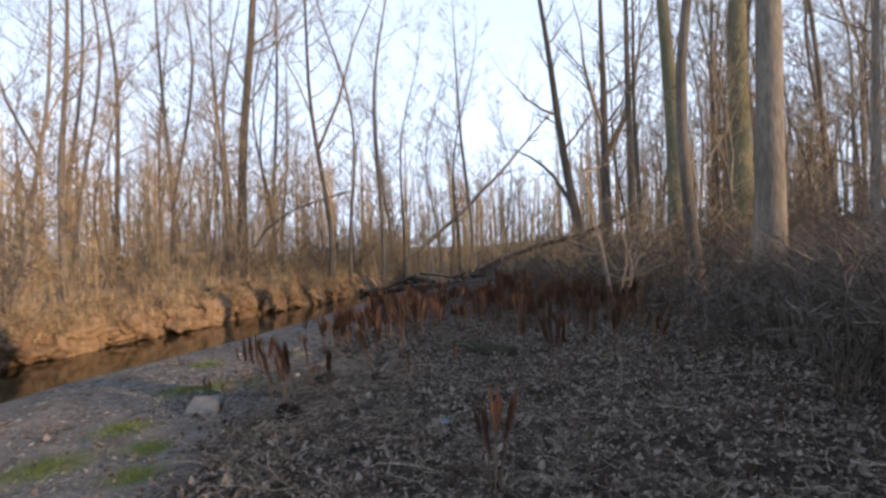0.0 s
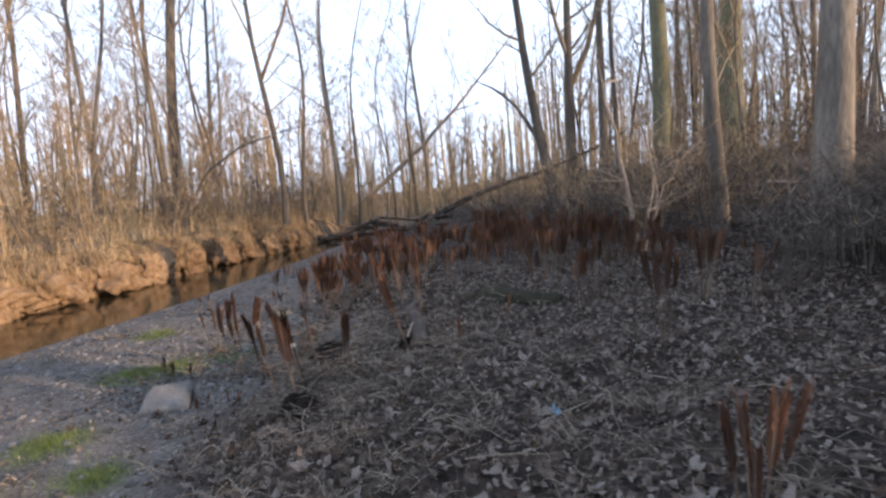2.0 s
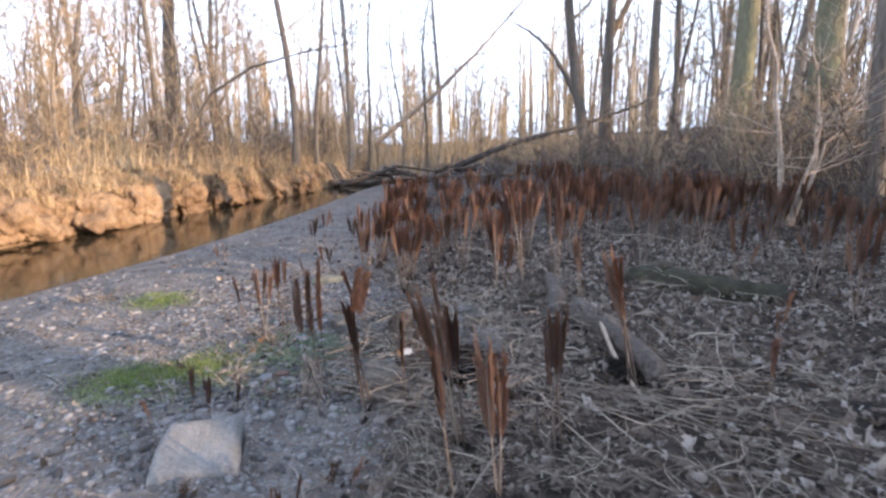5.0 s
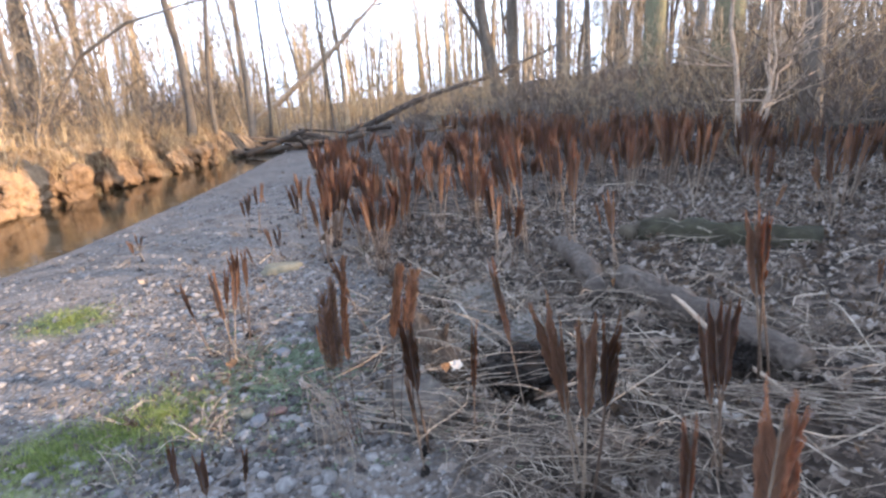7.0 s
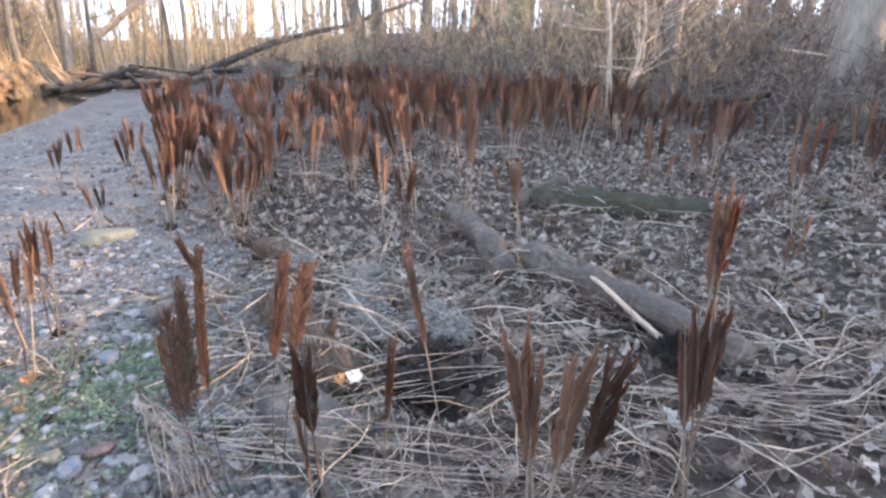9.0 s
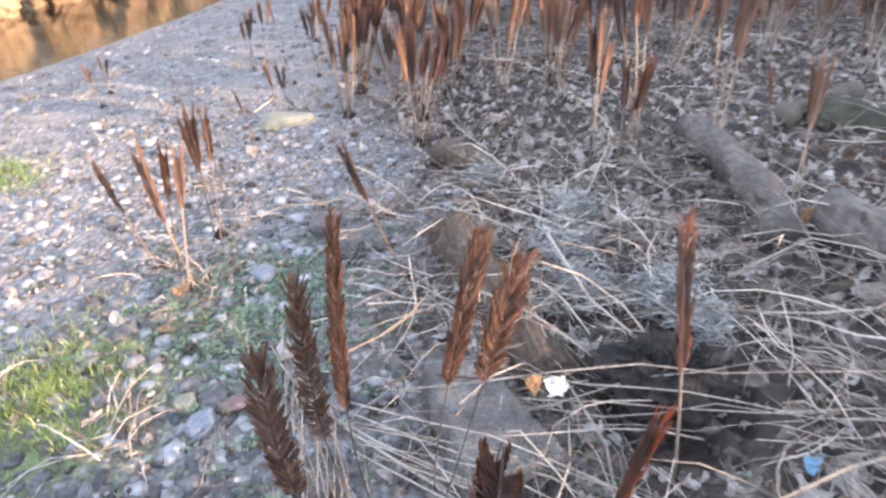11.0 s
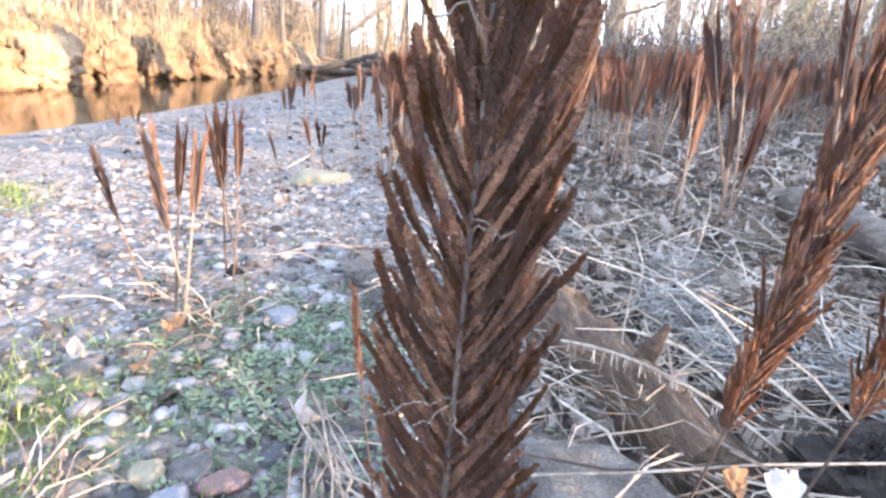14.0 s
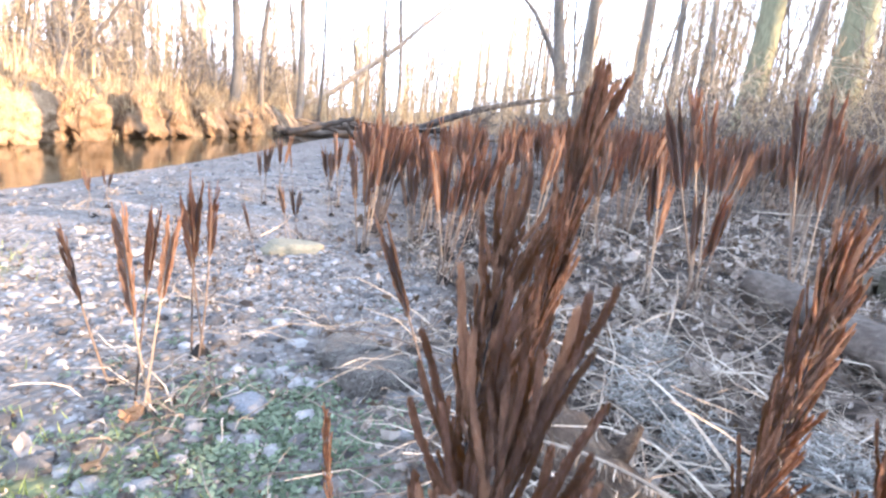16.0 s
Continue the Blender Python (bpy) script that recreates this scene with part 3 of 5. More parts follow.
def fallen_tree():
    r = random.Random(4)
    root = thing("fallen_tree", "long grey fallen tree propped up across the creek end", "log")
    V, F = [], []
    pts = bent((-0.9, 33.8, -0.1), (5.4, 32.0, 2.25), (0, 0, 0.3), 6, r, 0.05) + [Vector((8.5, 32.0, 3.4)), Vector((10.5, 32.2, 4.4))]
    tube(V, F, pts, [0.17, 0.17, 0.16, 0.15, 0.13, 0.12, 0.1, 0.07, 0.03], 7)
    part("trunk", V, F, LOGWOOD, root)
    V, F = [], []
    for i in range(14):
        branch(V, F, r, r.choice(pts[3:]), (r.uniform(-0.5, 1), r.uniform(-1, 0.5), r.uniform(-0.2, 1)), r.uniform(0.8, 2), 0.035, 1, 3)
    part("branches", V, F, TWIG, root, "thin dead side branches", False)


def hanging_limb():
    r = random.Random(6)
    V, F = [], []
    pts = bent((5.7, 30.9, 2.0), (2.3, 32.5, 7.2), (0.4, 0, 0.7), 7, r, 0.05)
    tube(V, F, pts, [0.15, 0.14, 0.13, 0.11, 0.09, 0.08, 0.06, 0.03], 6)
    for i in range(8):
        branch(V, F, r, r.choice(pts[2:]), (r.uniform(-1, 0.3), r.uniform(-0.6, 0.6), r.uniform(0, 1)), r.uniform(0.6, 1.5), 0.03, 1, 3)
    ob = mesh_object("broken_limb", V, F, BARK)
    tagged(ob, "dark broken limb hanging from the leaning tree", "branch")


def arched_sapling():
    r = random.Random(8)
    V, F = [], []
    pts = [Vector(p) for p in ((-9.3, 21.5, 0.6), (-8.8, 21.3, 1.7), (-7.9, 21.0, 2.8), (-6.7, 20.8, 3.5), (-5.2, 20.6, 3.9), (-4.0, 20.5, 4.1))]
    tube(V, F, pts, [0.05, 0.046, 0.04, 0.032, 0.022, 0.01], 6)
    for i in range(9):
        branch(V, F, r, r.choice(pts[2:]), (r.uniform(0, 1), r.uniform(-0.5, 0.5), r.uniform(-0.3, 0.8)), r.uniform(0.5, 1.2), 0.012, 1, 3)
    tagged(mesh_object("arched_sapling", V, F, BARK), "thin sapling arching over the water from the bank", "tree")


leaning_tree()
fallen_tree()
hanging_limb()
arched_sapling()


# far woods and dry undergrowth
def far_woods():
    r = random.Random(21)
    V, F = [], []
    for i in range(560):
        a, d = r.uniform(-1.3, 1.3), r.uniform(70, 150)
        x, y = d * math.sin(a), d * math.cos(a)
        z = land(x, y, False) - 0.3
        h = r.uniform(12, 20) * (0.75 if abs(a) < 0.12 else 1)
        top = Vector((x + r.uniform(-1, 1), y, z + h))
        tube(V, F, [Vector((x, y, z)), Vector((x, y, z)).lerp(top, 0.5), top], [0.2, 0.14, 0.03], 4, False)
        for k in range(34):
            q = Vector((x, y, z)).lerp(top, r.uniform(0.1, 0.97))
            w = Vector((r.uniform(-1, 1), r.uniform(-1, 1), r.uniform(0.3, 1.2))).normalized() * r.uniform(1, 4)
            tube(V, F, [q, q + w * 0.5, q + w + Vector((0, 0, 0.6))], [0.045, 0.03, 0.012], 3, False)
    tagged(mesh_object("far_woods", V, F, BRUSH), "distant sunlit bare winter woods", "woods", kind="stuff")


def undergrowth(name, label, count, pick, tall, width, mat, seed, twist=0.35, level=None):
    r = random.Random(seed)
    V, F = [], []
    for i in range(count):
        x, y = pick(r)
        z = (level(x, y) if level else land(x, y, False)) - 0.05
        h = tall(r)
        a = r.uniform(0, 6.28)
        ex, ey = math.cos(a), math.sin(a)
        lean = r.uniform(0, twist) * h
        w = width * r.uniform(0.6, 1.4)
        px, py = -ey * w, ex * w
        b = len(V)
        for k, s in ((0, 1), (0.45, 0.75), (0.8, 0.45)):
            cx, cy, cz = x + ex * lean * k * k, y + ey * lean * k * k, z + h * k * (1 - 0.1 * k)
            V += [(cx - px * s, cy - py * s, cz), (cx + px * s, cy + py * s, cz)]
        V.append((x + ex * lean, y + ey * lean, z + h * 0.92))
        F += [(b, b + 1, b + 3, b + 2), (b + 2, b + 3, b + 5, b + 4), (b + 4, b + 5, b + 6)]
        if h > 0.7:
            for k in range(3 if h < 1.5 else 7):
                q = r.uniform(0.35, 0.85)
                cx, cy, cz = x + ex * lean * q * q, y + ey * lean * q * q, z + h * q * (1 - 0.1 * q)
                g = h * r.uniform(0.15, 0.35)
                t2 = r.uniform(0, 6.28)
                b = len(V)
                V += [(cx, cy, cz - w * 0.6), (cx, cy, cz + w * 0.6), (cx + math.cos(t2) * g, cy + math.sin(t2) * g, cz + g * r.uniform(0.1, 1.0))]
                F.append((b, b + 1, b + 2))
    return tagged(mesh_object(name, V, F, mat), label, "undergrowth", kind="stuff")


def on_left(r):
    y = r.uniform(8, 50)
    return far_shore(min(y, 30)) - 0.9 - abs(r.gauss(0, 1)) * 7, y


def on_centre(r):
    return r.uniform(-14, 12), r.uniform(34, 70)


def on_far(r):
    y = r.uniform(16, 75)
    return min(far_shore(min(y, 30)) - 7, r.uniform(-75, 14) if y > 48 else r.uniform(-60, -12)), y


def on_slope(r):
    y = r.uniform(9, 34)
    return 4.4 + 0.12 * (y - 8) + abs(r.gauss(0, 1)) * 5, y


def on_thicket(r):
    y = r.uniform(1.5, 9.5)
    return r.uniform(4.2, 6.8) + 0.1 * (y - 5), y


def on_edge(r):
    y = r.uniform(12.5, 30)
    return r.uniform(0.8, 7) + 0.05 * y, y


far_woods()
undergrowth("dry_undergrowth", "tan dry brush and tall grass on the sunlit bank", 9000, on_left, lambda r: 0.15 + 0.9 * r.random() ** 1.7, 0.008, BRUSH, 41, 0.9)
undergrowth("tall_brush", "dense straw-coloured brush and saplings beyond the creek", 700, on_left, lambda r: r.uniform(0.8, 3.2) * r.uniform(0.5, 1), 0.01, BRUSH, 42, 0.6)
undergrowth("distant_brush", "dense straw-coloured brush at the bend of the creek", 3200, on_centre, lambda r: 0.5 + 3.2 * r.random() ** 2.2, 0.018, BRUSH, 43, 0.5)
undergrowth("far_brush", "tall pale brush and thin saplings deep in the far wood", 5200, on_far, lambda r: 1.0 + 5.0 * r.random() ** 1.6, 0.022, BRUSH, 47, 0.4)
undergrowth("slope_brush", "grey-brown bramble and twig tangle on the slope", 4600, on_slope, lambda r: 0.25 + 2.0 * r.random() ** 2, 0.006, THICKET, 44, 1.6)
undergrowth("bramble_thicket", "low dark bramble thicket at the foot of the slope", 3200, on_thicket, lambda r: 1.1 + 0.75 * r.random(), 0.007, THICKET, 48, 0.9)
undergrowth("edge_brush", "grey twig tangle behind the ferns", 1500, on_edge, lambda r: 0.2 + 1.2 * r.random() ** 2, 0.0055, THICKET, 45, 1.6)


def on_bank(r):
    y = r.uniform(6, 26)
    return far_shore(y) - 0.3 - abs(r.gauss(0, 1)) * 0.9, y


def shrub_shapes(seed, stems, height, arch):
    r = random.Random(seed)
    made = []
    for i in range(stems):
        a = r.uniform(0, 6.28)
        h = height * r.uniform(0.5, 1.0)
        out = Vector((math.cos(a), math.sin(a), 0)) * h * r.uniform(0.2, arch)
        V, F = [], []
        pts = bent((out.x * 0.05, out.y * 0.05, -0.05), out + Vector((0, 0, h * r.uniform(0.6, 1))), (0, 0, h * 0.18), 5, r, 0.05)
        rad = r.uniform(0.006, 0.014)
        tube(V, F, pts, [rad * (1 - 0.15 * k) for k in range(6)], 3, False)
        for k in range(6):
            branch(V, F, r, r.choice(pts[1:]), (r.uniform(-1, 1), r.uniform(-1, 1), r.uniform(-0.2, 1)), h * r.uniform(0.15, 0.4), rad * 0.6, 1, 3)
        made.append((V, F))
    return made


SHRUBS = []
for i, (s, n, h, a) in enumerate(((1, 15, 1.9, 0.9), (2, 12, 2.6, 0.6), (3, 17, 1.3, 1.3))):
    ob = new("shrub")
    for V, F in shrub_shapes(s, n, h, a):
        part("stem", V, F, THICKET, ob, "", False)
    tagged(ob, "leafless tangled shrub with thin grey-brown twigs", "shrub", "shrubs at the slope's foot")
    ob.matrix_world = stand(4.6 + i * 1.3, 12.2 + 2.4 * i, i)
    SHRUBS.append(ob)
r = random.Random(77)


def shrub_at(k, x, y, s):
    copy_thing(SHRUBS[k], stand(x, y, r.uniform(0, 6.28), s))


for x, y, k, s in ((3.6, 8.3, 2, 1.0), (4.4, 7.2, 0, 0.8), (5.0, 8.6, 0, 0.8), (4.0, 5.8, 2, 1.0), (5.4, 6.4, 1, 0.6), (4.6, 4.6, 0, 0.7), (6.2, 9.0, 1, 0.65), (6.9, 7.6, 0, 0.7), (3.9, 13.5, 0, 0.8), (2.9, 14.8, 2, 0.9), (6.6, 11.6, 2, 1.2), (7.6, 13.8, 1, 1.0), (4.2, 16.5, 0, 1.0), (5.6, 18.2, 1, 1.0), (2.6, 18.5, 2, 1.2), (8.4, 10.2, 0, 1.2), (9.2, 14.6, 2, 1.4), (6.5, 15.8, 0, 1.0), (3.5, 21.0, 1, 1.1)):
    shrub_at(k, x, y, s)
for x, y, k, s in ((5.2, 23.5, 0, 1.3), (7.4, 18.0, 2, 1.3), (1.6, 21.5, 2, 1.0), (0.9, 25.0, 0, 1.0), (2.9, 26.5, 1, 1.1), (10.0, 18.0, 0, 1.4), (9.0, 21.0, 1, 1.2), (8.0, 5.2, 1, 0.7), (6.0, 3.2, 0, 0.8), (4.8, 10.2, 2, 1.0), (5.9, 14.0, 1, 0.9), (3.2, 16.8, 2, 1.0), (1.9, 16.2, 2, 0.7), (4.6, 19.8, 2, 1.2), (6.2, 21.5, 2, 1.3), (0.4, 22.6, 2, 0.9), (7.9, 16.0, 0, 1.1), (5.0, 5.6, 2, 1.0), (4.2, 3.4, 2, 1.0), (7.2, 9.8, 2, 1.2)):
    shrub_at(k, x, y, s)


pale = new("shrub")
for V, F in shrub_shapes(14, 13, 3.0, 0.75):
    part("stem", V, F, TWIG, pale, "", False)
tagged(pale, "tall leafless shrub with pale straw-coloured twigs", "shrub", "shrubs at the slope's foot")
pale.matrix_world = stand(3.9, 12.9, 0.7, 0.8)
for x, y, s in ((5.1, 13.2, 1.0), (2.9, 15.4, 0.7), (4.3, 15.0, 1.0), (6.3, 13.4, 0.9), (3.6, 17.8, 1.0), (5.3, 16.4, 1.1), (2.2, 19.2, 0.8), (4.4, 20.8, 1.2), (7.0, 15.0, 1.1), (6.4, 19.2, 1.2), (1.4, 23.5, 0.9), (3.2, 24.4, 1.1)):
    copy_thing(pale, stand(x, y, r.uniform(0, 6.28), s))
for i in range(26):
    y = r.uniform(9, 36)
    copy_thing(SHRUBS[r.randrange(3)], stand(far_shore(min(y, 30)) - 1.0 - abs(r.gauss(0, 1)) * 4.5, y, r.uniform(0, 6.28), r.uniform(0.6, 1.2)))


def pale_sapling():
    rr = random.Random(9)
    V, F = [], []
    x, y = 3.3, 12.0
    z = land(x, y)
    for top, rad in (((-0.7, 0.1, 3.4), 0.045), ((0.25, 0.2, 2.2), 0.035), ((-0.15, -0.2, 2.6), 0.03), ((0.9, 0.1, 1.7), 0.025)):
        pts = bent((x, y, z - 0.05), Vector((x, y, z)) + Vector(top), (rr.uniform(-0.3, 0.3), 0, rr.uniform(0, 0.2)), 8, rr, 0.06)
        tube(V, F, pts, [rad * (1 - 0.1 * k) for k in range(9)], 6, False)
        for k in range(7):
            branch(V, F, rr, rr.choice(pts[2:]), (rr.uniform(-1, 1), rr.uniform(-1, 1), rr.uniform(0, 0.8)), rr.uniform(0.3, 0.9), rad * 0.4, 1, 3)
    tagged(mesh_object("sapling", V, F, PALEWOOD), "crooked pale-barked sapling with several bare stems", "sapling")


pale_sapling()


# ---------- far bank and drift wood ----------
MOUNDS = []


def bank_mound(y, off, r0, seed, label):
    x = far_shore(y) - off - 0.5
    MOUNDS.append((x, y, r0 * 0.8, r0 * 1.35))
    bm = bmesh.new()
    bmesh.ops.create_icosphere(bm, subdivisions=5, radius=1.0)
    for v in bm.verts:
        c = v.co.copy()
        n = 0.5 * noise.noise(c * 1.4 + Vector((seed, 0, 0))) + 0.24 * noise.noise(c * 3.3 + Vector((0, seed, 0)))
        n += 0.14 * noise.noise(Vector((c.x * 9, c.y * 9, c.z * 3)) + Vector((seed, seed, 0))) + 0.09 * noise.noise(Vector((c.x * 22, c.y * 22, c.z * 7))) + 0.06 * noise.noise(c * 40)
        v.co = c * (1 + n)
        v.co.x = v.co.x * r0 * 0.8 - 0.1 * v.co.z
        v.co.y *= r0 * 1.35
        v.co.z *= 0.46
    me = bpy.data.meshes.new("earth_mound")
    bm.to_mesh(me)
    bm.free()
    me.materials.append(EARTH)
    me.polygons.foreach_set("use_smooth", [True] * len(me.polygons))
    ob = new("earth_mound", me)
    ob.location = (x, y, 0.14)
    tagged(ob, label, "earth bank", "slumped mounds of the bank")


mr = random.Random(31)
y = 8.6
while y < 25:
    size = mr.uniform(0.5, 0.8) * (1 - 0.02 * (y - 8.6))
    bank_mound(y, mr.uniform(0.0, 0.3), size, int(y * 7) % 97, "rounded mound of slumped sunlit tan earth at the water")
    y += size * mr.uniform(1.9, 3.2)


def bank_top(x, y):
    z = land(x, y, False)
    for mx, my, rx, ry in MOUNDS:
        q = ((x - mx) / rx) ** 2 + ((y - my) / ry) ** 2
        if q < 1:
            z = max(z, 0.12 + 0.48 * math.sqrt(1 - q))
    return z


undergrowth("bank_grass", "short matted golden dry grass over the edge of the bank", 20000, on_bank, lambda r: 0.06 + 0.38 * r.random() ** 1.8, 0.006, BRUSH, 46, 1.8, bank_top)


def drift_log(name, a, b, radius, mat, label, seed, category="log", group="", knots=3):
    rr = random.Random(seed)
    V, F = [], []
    n = 14
    a, b = Vector(a), Vector(b)
    side = (b - a).cross(Vector((0, 0, 1))).normalized()
    pts = bent(a, b, side * rr.uniform(-0.06, 0.06) + Vector((0, 0, rr.uniform(-0.03, 0.03))), n, rr, radius * 0.12)
    rads = [radius * (1 - 0.25 * i / n) * rr.uniform(0.9, 1.08) for i in range(n + 1)]
    tube(V, F, pts, rads, 12)
    for i, v in enumerate(V):
        V[i] = v + (v - pts[min(i // 12, n)]) * (0.25 * noise.noise(v * 9) + 0.2 * noise.noise(v * 23))
    root = thing(name, label, category, group)
    part("trunk", V, F, mat, root)
    for k in range(knots):
        V, F = [], []
        q = rr.choice(pts[2:-2])
        w = Vector((rr.uniform(-1, 1), rr.uniform(-1, 1), rr.uniform(0.1, 1))).normalized()
        tube(V, F, [q, q + w * radius * 1.1, q + w * radius * rr.uniform(1.4, 1.9)], [radius * 0.3, radius * 0.22, radius * 0.08], 6)
        part("branch_stub", V, F, mat, root)
    return root


rr = random.Random(15)
for i in range(40):
    x, y = rr.uniform(-6.8, 1.5), rr.uniform(25.5, 31)
    a = rr.gauss(0, 0.8)
    l = rr.uniform(0.6, 3.4)
    z = rr.uniform(-0.15, 0.4)
    drift_log("drift_log", (x - l / 2 * math.cos(a), y - l / 2 * math.sin(a), z), (x + l / 2 * math.cos(a), y + l / 2 * math.sin(a), z + rr.gauss(0, 0.35)), 0.02 + 0.12 * rr.random() ** 2, DRIFT,
              "dark driftwood log jammed across the creek", 100 + i, "log", "log jam at the creek bend")
for i in range(9):
    y = rr.uniform(17, 27)
    x = far_shore(y) - rr.uniform(1.0, 2.2)
    u, v = x - rr.uniform(0.1, 0.5), y + rr.uniform(0.8, 2.0)
    drift_log("drift_log", (x, y, land(x, y) + 0.03), (u, v, max(0.3, land(u, v)) + 0.05), rr.uniform(0.025, 0.055), DRIFT, "grey-brown dead branch lying on top of the bank", 140 + i, "log", "dead wood on the bank")

# ---------- fallen wood among the ferns ----------
drift_log("fallen_log", (-0.68, 9.2, land(-0.68, 9.2) + 0.06), (-0.93, 8.12, land(-0.93, 8.12) + 0.1), 0.085, LOGWOOD, "weathered grey log lying with its broken end among leaves", 203, "log", "", 2)
log = drift_log("fallen_log", (-0.72, 8.18, land(-0.72, 8.18) + 0.09), (-0.64, 7.0, land(-0.64, 7.0) + 0.1), 0.088, LOGWOOD, "weathered grey log with peeling bark lying in leaf litter", 201, "log", "", 2)
V, F = [], []
pts = [Vector(p) for p in ((-0.68, 7.86, 0.38), (-0.71, 7.65, 0.37), (-0.74, 7.4, 0.33), (-0.74, 7.15, 0.28), (-0.72, 6.9, 0.24))]
tube(V, F, pts, [0.008, 0.013, 0.014, 0.012, 0.006], 6)
part("bark_strip", V, F, PALEWOOD, log, "pale peeling bark strip")
drift_log("mossy_log", (0.12, 9.35, 0.26), (1.0, 8.55, 0.3), 0.135, MOSS, "rotting log covered with dark green moss", 202, "log", "", 2)
drift_log("rotten_log", (-0.08, 9.32, 0.26), (0.5, 9.5, 0.36), 0.07, DARKBARK, "dark rotting log beside the mossy one", 206, "log")
drift_log("rotten_log", (5.2, 12.6, 0.7), (6.6, 12.1, 0.85), 0.08, DARKBARK, "dark hollow log at the foot of the slope", 204, "log")
drift_log("pale_branch", (4.9, 10.9, 1.5), (6.1, 10.4, 1.35), 0.025, PALEWOOD, "short pale broken branch caught in the brush", 205, "branch")


def slab(name, corners, thick, mat, label, category, seed, jag=0.02):
    """A rough flat piece over the given four ground corners (x, y, z of the top)."""
    bm = bmesh.new()
    c = [Vector(p) for p in corners]
    n = 18
    top = []
    for i in range(n + 1):
        row = []
        for j in range(n + 1):
            p = c[0].lerp(c[1], i / n).lerp(c[3].lerp(c[2], i / n), j / n)
            edge = i in (0, n) or j in (0, n)
            q = noise.noise_vector(p * 7 + Vector((seed, 0, 0))) * jag * (1.6 if edge else 0.5) + noise.noise_vector(p * 26) * jag * 0.45
            row.append(bm.verts.new(p + q + Vector((0, 0, -thick * 0.3 if edge else 0))))
        top.append(row)
    low = [[bm.verts.new(v.co + Vector((0, 0, -thick))) for v in row] for row in top]
    for i in range(n):
        for j in range(n):
            bm.faces.new((top[i][j], top[i + 1][j], top[i + 1][j + 1], top[i][j + 1]))
            bm.faces.new((low[i][j], low[i][j + 1], low[i + 1][j + 1], low[i + 1][j]))
    for i in range(n):
        bm.faces.new((top[i][0], low[i][0], low[i + 1][0], top[i + 1][0]))
        bm.faces.new((top[i + 1][n], low[i + 1][n], low[i][n], top[i][n]))
        bm.faces.new((top[0][i + 1], low[0][i + 1], low[0][i], top[0][i]))
        bm.faces.new((top[n][i], low[n][i], low[n][i + 1], top[n][i + 1]))
    bmesh.ops.recalc_face_normals(bm, faces=bm.faces)
    me = bpy.data.meshes.new(name)
    bm.to_mesh(me)
    bm.free()
    me.materials.append(mat)
    me.polygons.foreach_set("use_smooth", [True] * len(me.polygons))
    return tagged(new(name, me), label, category)


drift_log("rotten_log", (-2.0, 8.62, 0.07), (-1.84, 7.72, 0.1), 0.105, BOARD, "rotten half-buried log of split pale brown wood", 207, "log", "", 2)
slab("flat_stone", ((-2.2, 7.84, 0.12), (-2.02, 7.8, 0.14), (-1.88, 7.4, 0.17), (-2.15, 7.4, 0.16)), 0.17, ROCK, "flat grey-brown stone lying under dry stems", "rock", 2, 0.022)
slab("wood_chunk", ((-1.98, 9.5, 0.13), (-1.9, 9.62, 0.14), (-1.66, 9.24, 0.15), (-1.74, 9.12, 0.13)), 0.1, BOARD, "short pale chunk of broken wood", "wood", 3, 0.01)


def rock(name, x, y, sx, sy, sz, mat, label, seed, turn=0.0, group=""):
    bm = bmesh.new()
    bmesh.ops.create_icosphere(bm, subdivisions=3, radius=1.0)
    for v in bm.verts:
        n = 0.32 * noise.noise(v.co * 1.2 + Vector((seed * 3.1, 0, 0))) + 0.13 * noise.noise(v.co * 4 + Vector((seed, 2, 0)))
        v.co *= 1 + n
        v.co.z = max(-0.6, min(0.62, v.co.z))
        v.co.x, v.co.y, v.co.z = v.co.x * sx, v.co.y * sy, v.co.z * sz
    me = bpy.data.meshes.new(name)
    bm.to_mesh(me)
    bm.free()
    me.materials.append(mat)
    me.polygons.foreach_set("use_smooth", [True] * len(me.polygons))
    ob = new(name, me)
    ob.matrix_world = Matrix.Translation((x, y, land(x, y) + sz * 0.3)) @ Matrix.Rotation(turn, 4, "Z")
    return tagged(ob, label, "rock", group)


rock("rock", -2.37, 8.67, 0.13, 0.09, 0.09, ROCK, "rounded olive-grey rock among gravel", 1, 0.3)
rock("rock", -2.47, 8.87, 0.12, 0.09, 0.06, ROCK, "flat grey rock among gravel", 2, 0.8)
rock("rock", -2.86, 10.4, 0.19, 0.11, 0.07, YELLOWROCK, "low ochre stone slab in the gravel", 3, 0.2)
rock("rock", -2.74, 8.5, 0.05, 0.055, 0.035, BLUEROCK, "smooth blue-grey stone between seedlings", 4)
rock("rock", -2.72, 7.82, 0.046, 0.028, 0.022, REDROCK, "small brick-red stone in the gravel", 5, 0.3)
rock("rock", -2.8, 7.76, 0.05, 0.035, 0.035, BLUEROCK, "blue-grey stone beside the red stone", 6, 0.9)
rock("rock", -2.86, 7.84, 0.03, 0.03, 0.03, YELLOWROCK, "small round cream-coloured stone in the gravel", 7)
rock("rock", -2.66, 7.74, 0.035, 0.022, 0.02, PALEROCK, "small white stone in the gravel", 8, 0.5)
rock("rock", -2.62, 7.72, 0.032, 0.02, 0.02, PALEROCK, "small white stone in the gravel", 9, -0.6)
rock("rock", -2.48, 7.55, 0.07, 0.06, 0.045, ROCK, "dark grey stone at the foot of a fern", 10)
